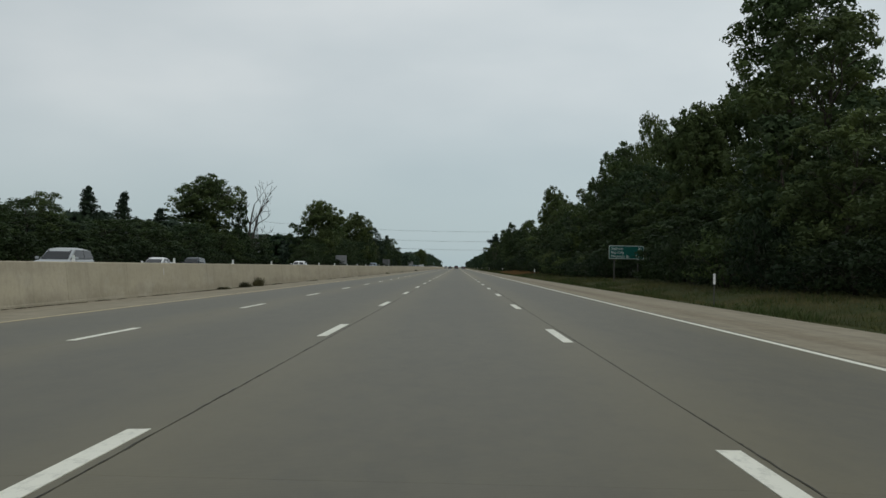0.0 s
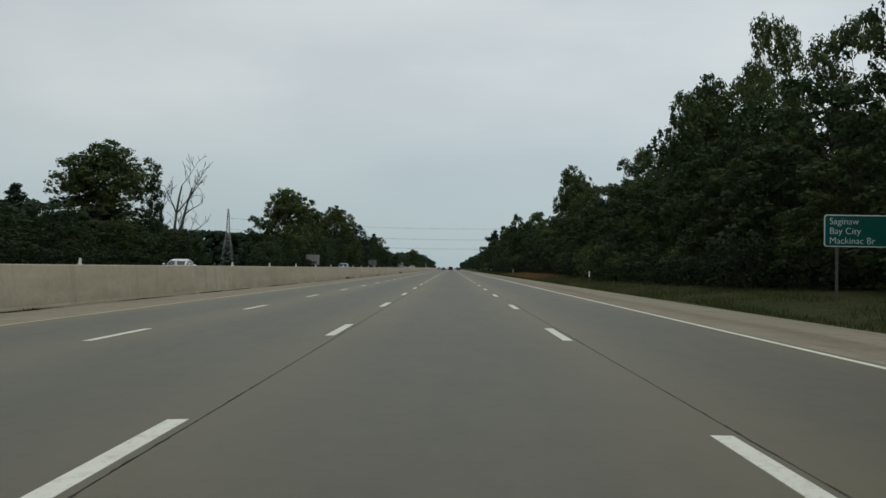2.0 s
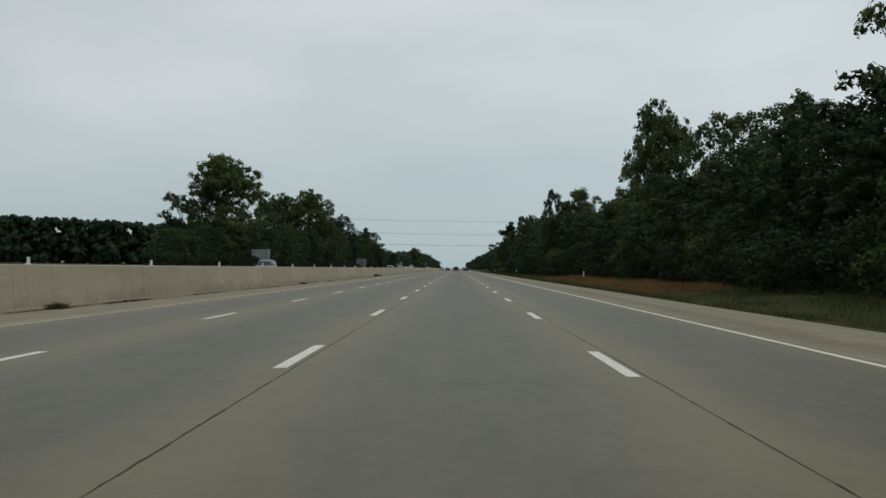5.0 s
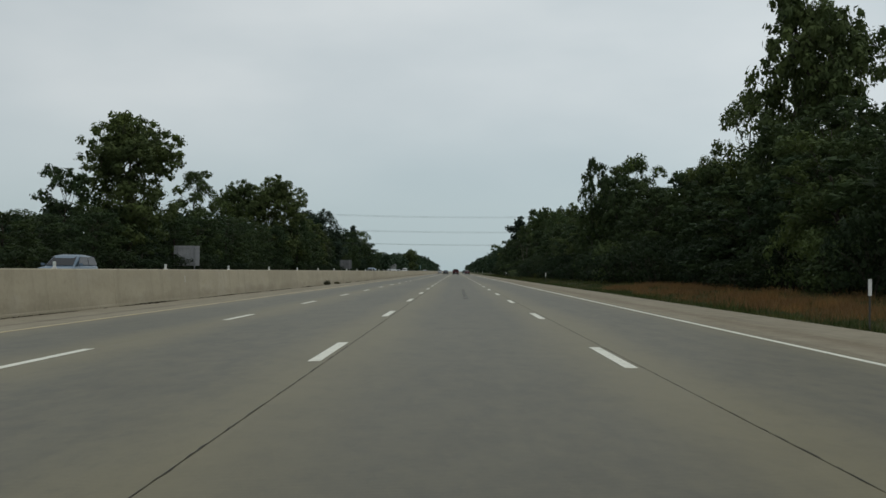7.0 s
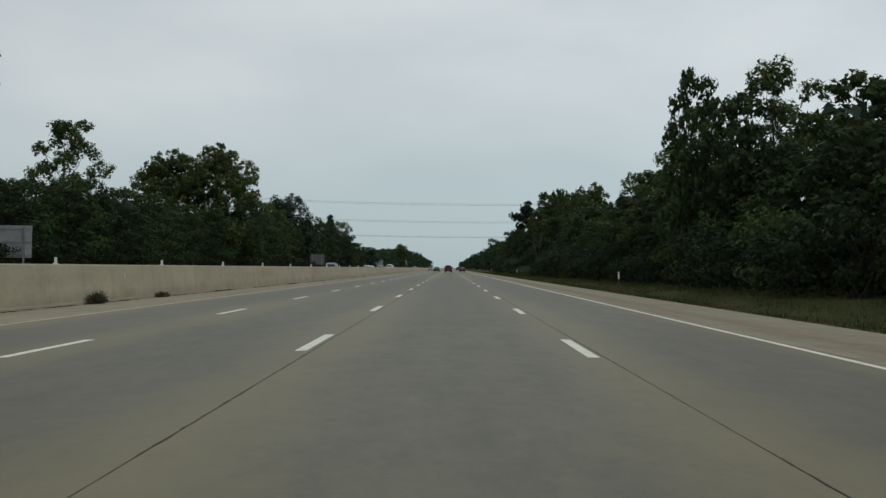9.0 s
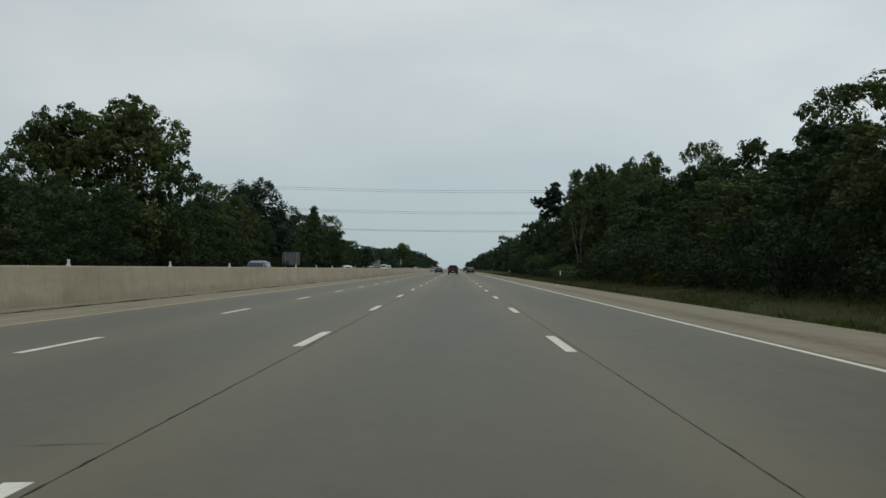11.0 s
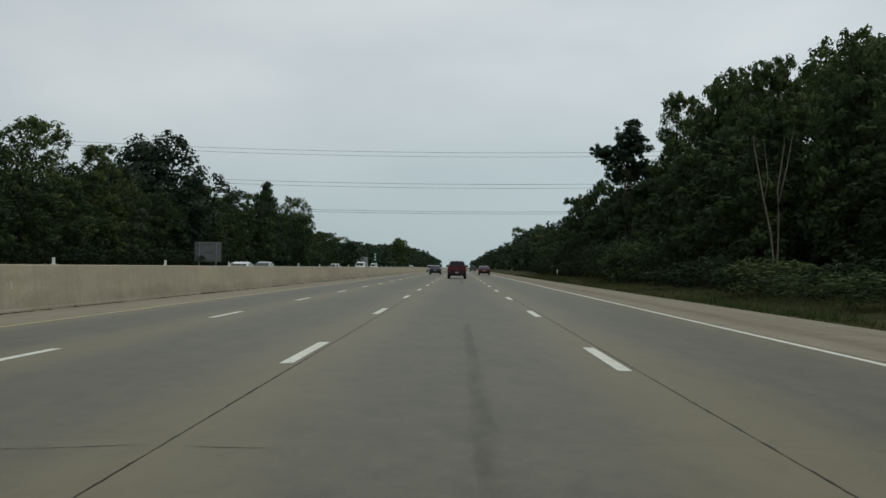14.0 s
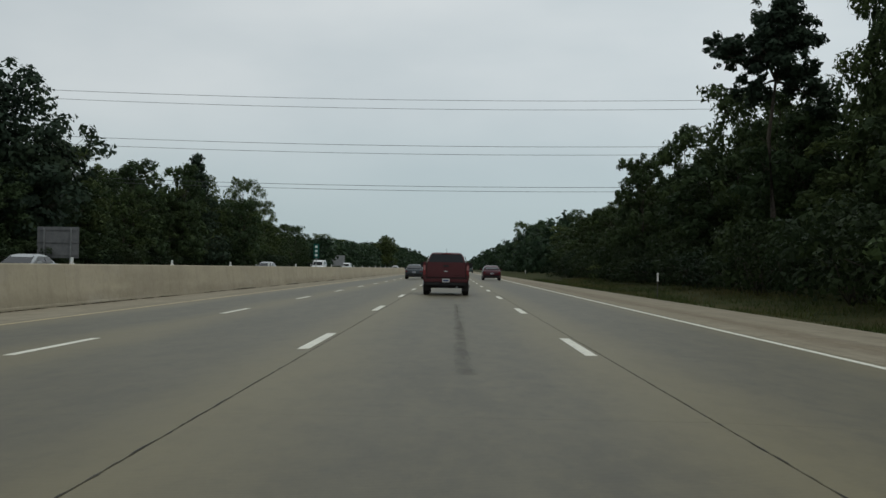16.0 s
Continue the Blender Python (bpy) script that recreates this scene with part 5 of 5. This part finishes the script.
def pane(a, b, c, d, lift, thick=0.012):
    """A thin glass panel over four corners, lifted along its normal."""
    bm = bmesh.new()
    a, b, c, d = map(Vector, (a, b, c, d))
    n = (b - a).cross(d - a).normalized()
    lo = [bm.verts.new(p + n * (lift - thick)) for p in (a, b, c, d)]
    hi = [bm.verts.new(p + n * lift) for p in (a, b, c, d)]
    bm.faces.new(hi)
    bm.faces.new(reversed(lo))
    for i in range(4):
        bm.faces.new((lo[i], lo[(i + 1) % 4], hi[(i + 1) % 4], hi[i]))
    return bm


def add_wheels(car, track, y_rear, y_front, r, width=0.22):
    for sx in (-1, 1):
        for y in (y_rear, y_front):
            bm = bmesh.new()
            bmesh.ops.create_cone(bm, cap_ends=True, segments=24, radius1=r, radius2=r, depth=width)
            bmesh.ops.bevel(bm, geom=[e for e in bm.edges if len(e.link_faces) == 2 and any(len(f.verts) > 4 for f in e.link_faces)], offset=0.03, segments=2, affect="EDGES")
            tyre_m = pose(sx * track, y, r) @ pose(0, 0, 0, 0, 90 * sx, 0)
            wheel = part("wheel", bm, RUBBER, car, "black tyre", m=tyre_m)
            rim = bmesh.new()
            bmesh.ops.create_cone(rim, cap_ends=True, segments=20, radius1=r * 0.64, radius2=r * 0.56, depth=0.03)
            part("rim", rim, ALLOY, wheel, "silver alloy rim", m=pose(0, 0, width / 2 + 0.006))
            hub = bmesh.new()
            bmesh.ops.create_cone(hub, cap_ends=True, segments=10, radius1=r * 0.16, radius2=r * 0.12, depth=0.03)
            part("hub", hub, TRIM, wheel, m=pose(0, 0, width / 2 + 0.03))


def add_plate(car, y, z, back=True):
    s = -1 if back else 1
    p = part("number_plate", boxed((-0.155, y - 0.008, z - 0.078), (0.155, y + 0.008, z + 0.078), 0.004), PLATE, car, "white number plate")
    part("plate_bar", boxed((-0.11, y + s * 0.011 - 0.002, z - 0.035), (0.11, y + s * 0.011 + 0.002, z + 0.03)), PLATE_INK, p)


SEDAN = dict(L=4.8, W=0.91, stations=[(-2.4, 0.42, 0.80, 0.70), (-2.34, 0.30, 0.93, 0.82), (-2.1, 0.24, 1.02, 0.89), (-1.2, 0.22, 1.0, 0.91), (0.6, 0.22, 0.97, 0.91), (1.2, 0.22, 0.94, 0.91), (2.0, 0.24, 0.84, 0.87), (2.32, 0.28, 0.74, 0.78), (2.4, 0.36, 0.62, 0.68)],
             cabin=[(-1.95, 0.98, 1.0, 0.78, 0.74), (-1.15, 0.97, 1.40, 0.80, 0.62), (-0.4, 0.97, 1.46, 0.81, 0.64), (0.25, 0.96, 1.41, 0.81, 0.63), (1.15, 0.92, 0.95, 0.80, 0.74)], wheels=(-1.4, 1.4, 0.33), glass=(-1.85, -1.22, 0.32, 1.05))
SUV = dict(L=4.7, W=0.94, stations=[(-2.35, 0.5, 0.9, 0.78), (-2.28, 0.36, 1.1, 0.88), (-2.1, 0.3, 1.14, 0.92), (-1.0, 0.28, 1.12, 0.94), (0.7, 0.28, 1.1, 0.94), (1.3, 0.28, 1.06, 0.93), (2.05, 0.3, 0.98, 0.89), (2.3, 0.34, 0.86, 0.8), (2.35, 0.45, 0.7, 0.7)],
           cabin=[(-2.2, 1.08, 1.12, 0.82, 0.78), (-1.95, 1.08, 1.64, 0.83, 0.68), (-0.6, 1.08, 1.72, 0.84, 0.69), (0.3, 1.07, 1.66, 0.84, 0.68), (1.2, 1.04, 1.08, 0.83, 0.77)], wheels=(-1.38, 1.38, 0.37), glass=(-2.2, -1.98, 0.36, 1.14))
VAN = dict(L=5.2, W=0.98, stations=[(-2.6, 0.5, 1.1, 0.9), (-2.55, 0.36, 1.2, 0.95), (-1.0, 0.3, 1.2, 0.98), (1.2, 0.3, 1.18, 0.98), (1.7, 0.3, 1.12, 0.96), (2.45, 0.32, 0.98, 0.9), (2.6, 0.45, 0.8, 0.78)],
           cabin=[(-2.56, 1.16, 1.9, 0.93, 0.82), (-2.3, 1.16, 2.0, 0.94, 0.83), (0.4, 1.16, 2.0, 0.94, 0.82), (0.95, 1.14, 1.9, 0.92, 0.78), (1.75, 1.1, 1.14, 0.88, 0.8)], wheels=(-1.6, 1.65, 0.36), glass=(-2.57, -2.5, 1.0, 1.7))


def make_car(name, spec, paint_mat, m, label, group="vehicles on the freeway"):
    car = holder(name, m, label, "car", group)
    part("body", loft(spec["stations"], body_ring), paint_mat, car, "painted lower body", True)
    cab = part("cabin", loft(spec["cabin"], cabin_ring), paint_mat, car, "painted roof and pillars", True)
    c = spec["cabin"]
    r0, r1, f1, f0 = c[0], c[1], c[-2], c[-1]
    part("rear_window", pane((-r0[3] * 0.85, r0[0], r0[1] + 0.1), (r0[3] * 0.85, r0[0], r0[1] + 0.1), (r1[4] * 0.86, r1[0], r1[2] - 0.05), (-r1[4] * 0.86, r1[0], r1[2] - 0.05), 0.02), CAR_GLASS, cab, "dark rear glass")
    part("windscreen", pane((f0[3] * 0.86, f0[0], f0[1] + 0.07), (-f0[3] * 0.86, f0[0], f0[1] + 0.07), (-f1[4] * 0.88, f1[0], f1[2] - 0.04), (f1[4] * 0.88, f1[0], f1[2] - 0.04), 0.02), CAR_GLASS, cab, "dark windscreen")
    zb, zt = c[2][1] + 0.07, c[2][2] - 0.13
    wb, wt = c[2][3], c[2][3] + (c[2][4] - c[2][3]) * 0.78
    ys = [r1[0] - 0.25, (r1[0] + f1[0]) / 2, f1[0] + 0.45]
    for sx in (-1, 1):
        for y0, y1 in zip(ys, ys[1:]):
            q = [(sx * wb, y0 + 0.04, zb), (sx * wb, y1 - 0.04, zb), (sx * wt, min(y1, f1[0]) - 0.04, zt), (sx * wt, max(y0, r1[0]) + 0.04, zt)]
            part("side_window", pane(*(q if sx > 0 else q[::-1]), 0.03), CAR_GLASS, cab, "dark side glass")
        st = spec["stations"]
        zt_l = st[1][2] - 0.1
        part("tail_lamp", boxed((sx * st[1][3] * 0.62 if sx > 0 else -st[1][3] * 1.0, st[0][0] - 0.0, zt_l - 0.14), (st[1][3] * 1.0 if sx > 0 else -st[1][3] * 0.62, st[1][0] + 0.1, zt_l), 0.03), TAIL_RED, car, "red tail lamp")
        zf = st[-2][2] - 0.06
        part("headlamp", boxed((st[-2][3] * 0.6 if sx > 0 else -st[-2][3] * 0.98, st[-2][0] - 0.14, zf - 0.13), (st[-2][3] * 0.98 if sx > 0 else -st[-2][3] * 0.6, st[-1][0] - 0.02, zf), 0.03), LAMP_CLEAR, car, "clear headlamp")
        part("door_mirror", boxed((sx * (spec["W"] + 0.1) - 0.1, f1[0] + 0.5, zb - 0.06), (sx * (spec["W"] + 0.1) + 0.1, f1[0] + 0.62, zb + 0.09), 0.03), paint_mat, car)
    part("rear_bumper", boxed((-spec["W"] * 0.86, spec["stations"][0][0] - 0.05, 0.3), (spec["W"] * 0.86, spec["stations"][0][0] + 0.25, 0.52), 0.05), TRIM, car, "dark lower rear bumper")
    part("grille", boxed((-0.45, spec["stations"][-1][0] - 0.06, 0.36), (0.45, spec["stations"][-1][0] + 0.015, 0.55), 0.02), TRIM, car, "black grille")
    add_plate(car, spec["stations"][0][0] - 0.02, 0.68)
    add_wheels(car, spec["W"] - 0.12, *spec["wheels"])
    return car


def make_pickup(paint_mat, m, label):
    t = holder("pickup_truck", m, label, "pickup truck", "vehicles on the freeway")
    hood = [(-0.1, 0.46, 1.22, 0.97), (1.9, 0.46, 1.22, 0.97), (3.0, 0.46, 1.16, 0.96), (3.35, 0.5, 1.08, 0.9), (3.42, 0.57, 0.95, 0.82)]
    part("front_body", loft([(y - 0.0, a, b, w) for y, a, b, w in hood], body_ring), paint_mat, t, "painted front body", True)
    # load bed with open top
    bed = bmesh.new()
    for lo, hi in (((-0.97, -1.9, 0.6), (-0.83, -0.12, 1.42)), ((0.83, -1.9, 0.6), (0.97, -0.12, 1.42)), ((-0.83, -1.88, 0.78), (0.83, -0.12, 0.84)), ((-0.83, -0.2, 0.84), (0.83, -0.12, 1.33))):
        box(bed, lo, hi, 0.035)
    part("load_bed", bed, paint_mat, t, "painted load bed")
    gate = part("tailgate", boxed((-0.82, -1.97, 0.76), (0.82, -1.89, 1.41), 0.03), paint_mat, t, "painted tailgate")
    part("gate_panel", boxed((-0.66, -1.982, 0.86), (0.66, -1.966, 1.18), 0.012), paint_mat, gate)
    part("gate_handle", boxed((-0.12, -1.99, 1.22), (0.12, -1.965, 1.29), 0.01), TRIM, gate, "black tailgate handle")
    part("badge", boxed((-0.09, -1.99, 1.01), (0.09, -1.975, 1.05), 0.01), CHROME, gate, "plain bright badge")
    cabin = [(-0.12, 1.16, 1.2, 0.91, 0.86), (0.05, 1.16, 1.80, 0.92, 0.69), (0.7, 1.16, 1.86, 0.93, 0.70), (1.3, 1.16, 1.81, 0.92, 0.69), (2.1, 1.14, 1.2, 0.91, 0.84)]
    cab = part("cab", loft(cabin, cabin_ring), paint_mat, t, "painted crew cab", True)
    part("rear_window", pane((-0.82, -0.09, 1.3), (0.82, -0.09, 1.3), (0.66, 0.045, 1.765), (-0.66, 0.045, 1.765), 0.03), CAR_GLASS, cab, "dark rear cab window")
    for k in (-1, 1):
        part("window_divider", boxed((k * 0.27 - 0.012, -0.11, 1.37), (k * 0.27 + 0.012, -0.05, 1.47), 0.004), TRIM, cab)
    part("roof_lamp", boxed((-0.2, -0.02, 1.775), (0.2, 0.06, 1.82), 0.01), TAIL_RED, cab, "small red high brake lamp")
    part("windscreen", pane((0.79, 2.08, 1.24), (-0.79, 2.08, 1.24), (-0.66, 1.36, 1.77), (0.66, 1.36, 1.77), 0.03), CAR_GLASS, cab, "dark windscreen")
    for sx in (-1, 1):
        for y0, y1 in ((0.1, 0.72), (0.8, 1.75)):
            q = [(sx * 0.92, y0, 1.26), (sx * 0.92, y1, 1.26), (sx * 0.79, min(y1, 1.36), 1.70), (sx * 0.79, y0 + 0.06, 1.70)]
            part("side_window", pane(*(q if sx > 0 else q[::-1]), 0.03), CAR_GLASS, cab, "dark side glass")
        lamp = part("tail_lamp", boxed((min(sx * 0.865, sx * 0.978), -1.955, 0.86), (max(sx * 0.865, sx * 0.978), -1.80, 1.3), 0.02), TAIL_RED, t, "tall pale red tail lamp")
        part("reversing_lamp", boxed((min(sx * 0.88, sx * 0.96), -1.963, 1.06), (max(sx * 0.88, sx * 0.96), -1.9, 1.28), 0.008), LAMP_PINK, lamp, "pale reversing lamp")
        part("door_mirror", boxed((sx * 1.07 - 0.11, 1.52, 1.2), (sx * 1.07 + 0.11, 1.62, 1.42), 0.03), TRIM, t, "black door mirror")
        part("wheel_arch", boxed((min(sx * 0.94, sx * 0.995), -1.55, 0.7), (max(sx * 0.94, sx * 0.995), -0.55, 0.94), 0.03), paint_mat, t)
        part("mud_flap", boxed((sx * 0.79 - 0.12, -1.62, 0.2), (sx * 0.79 + 0.12, -1.6, 0.5)), RUBBER, t)
        part("headlamp", boxed((min(sx * 0.55, sx * 0.88), 3.2, 0.78), (max(sx * 0.55, sx * 0.88), 3.42, 0.96), 0.03), LAMP_CLEAR, t, "clear headlamp")
    bump = part("rear_bumper", boxed((-0.94, -2.1, 0.56), (0.94, -1.93, 0.74), 0.05), paint_mat, t, "maroon rear step bumper")
    part("bumper_valance", boxed((-0.86, -2.06, 0.42), (0.86, -1.9, 0.565), 0.03), TRIM, t, "black lower valance")
    part("step_pad", boxed((-0.9, -2.09, 0.742), (0.9, -1.95, 0.752)), RUBBER, bump)
    part("tow_hitch", boxed((-0.09, -2.08, 0.4), (0.09, -1.8, 0.49), 0.01), TRIM, t)
    part("chassis", boxed((-0.62, -1.85, 0.34), (0.62, 3.1, 0.55), 0.03), TRIM, t, "dark underbody")
    part("axle", boxed((-0.78, -1.1, 0.3), (0.78, -0.98, 0.42), 0.03), TRIM, t)
    part("exhaust", boxed((0.42, -2.0, 0.32), (0.52, -0.6, 0.41), 0.03), STEEL, t)
    link("aerial", tubes("aerial", [([(0.0, 0.35, 1.84), (0.0, 0.2, 2.02)], [0.012, 0.006])], 5), TRIM, t)
    add_plate(t, -2.112, 0.64)
    add_wheels(t, 0.84, -1.04, 2.28, 0.38, 0.26)
    return t


MAROON = car_paint("maroon_car_paint", (0.058, 0.003, 0.006), 0.03)
CAR_RED = car_paint("wine_red_car_paint", (0.05, 0.004, 0.011), 0.04)
CAR_GREY = car_paint("blue_grey_car_paint", (0.026, 0.034, 0.042), 0.05)
CAR_SILVER = car_paint("silver_car_paint", (0.36, 0.38, 0.39))
CAR_WHITE = car_paint("white_car_paint", (0.68, 0.69, 0.69))
CAR_DARK = car_paint("dark_green_car_paint", (0.03, 0.05, 0.05))
CAR_BLUE = car_paint("slate_blue_car_paint", (0.11, 0.16, 0.21))


def build_vehicles():
    make_pickup(MAROON, pose(-0.33, 527.8, 0.0) @ Matrix.Scale(0.92, 4), "maroon crew-cab pickup truck seen from behind in its lane")
    make_car("sedan", SEDAN, CAR_GREY, pose(-3.85, 589.5, road_z(-3.85)), "blue-grey saloon car in the lane beside the pickup")
    make_car("sedan", SEDAN, CAR_RED, pose(3.75, 589.5, road_z(3.75)), "dark red saloon car in the lane next to the shoulder")
    make_car("suv", SUV, CAR_DARK, pose(3.9, 742, road_z(3.9)), "dark green estate car far ahead in the shoulder lane")
    make_car("suv", SUV, CAR_SILVER, pose(-7.4, 690, road_z(-7.4)), "silver estate car far ahead in the median lane")
    def over(x):
        return float(np.interp(x, [-32, -22, -12.9], [-0.25, 0.0, -0.36]))
    for name, spec, paint_mat, x, y, lab in (
        ("suv", SUV, CAR_SILVER, -20.8, 62.5, "silver estate car driving the other way"), ("sedan", SEDAN, CAR_WHITE, -25.5, 96, "white saloon car driving the other way"),
        ("suv", SUV, CAR_GREY, -29, 122, "grey estate car driving the other way"), ("sedan", SEDAN, CAR_WHITE, -21.5, 150, "white saloon car driving the other way"),
        ("suv", SUV, CAR_BLUE, -21.5, 275, "slate blue estate car driving the other way"), ("suv", SUV, CAR_BLUE, -17.5, 431, "slate blue estate car close behind the median wall"),
        ("sedan", SEDAN, CAR_WHITE, -17.5, 509, "white saloon car close behind the median wall"), ("sedan", SEDAN, CAR_SILVER, -20.5, 535, "silver saloon car driving the other way"),
        ("sedan", SEDAN, CAR_SILVER, -21.5, 605, "silver saloon car driving the other way"), ("van", VAN, CAR_WHITE, -21.5, 652, "white van driving the other way"),
        ("van", VAN, CAR_WHITE, -25.5, 735, "white van far along the oncoming lanes"), ("suv", SUV, CAR_WHITE, -17.5, 800, "white estate car far along the oncoming lanes"),
    ):
        make_car(name, spec, paint_mat, pose(x, y, over(x), 0, 0, 180), lab, "oncoming vehicles")


build_lines()
build_trees()
build_grass()
build_distance_sign()
build_sign_backs()
build_mile_marker()
build_power_line()
build_vehicles()
build_wall_reflectors()
build_wall_marks()
build_delineators()
build_weeds()
build_shoulder_bits()
build_stains()
build_barrier()
build_road()
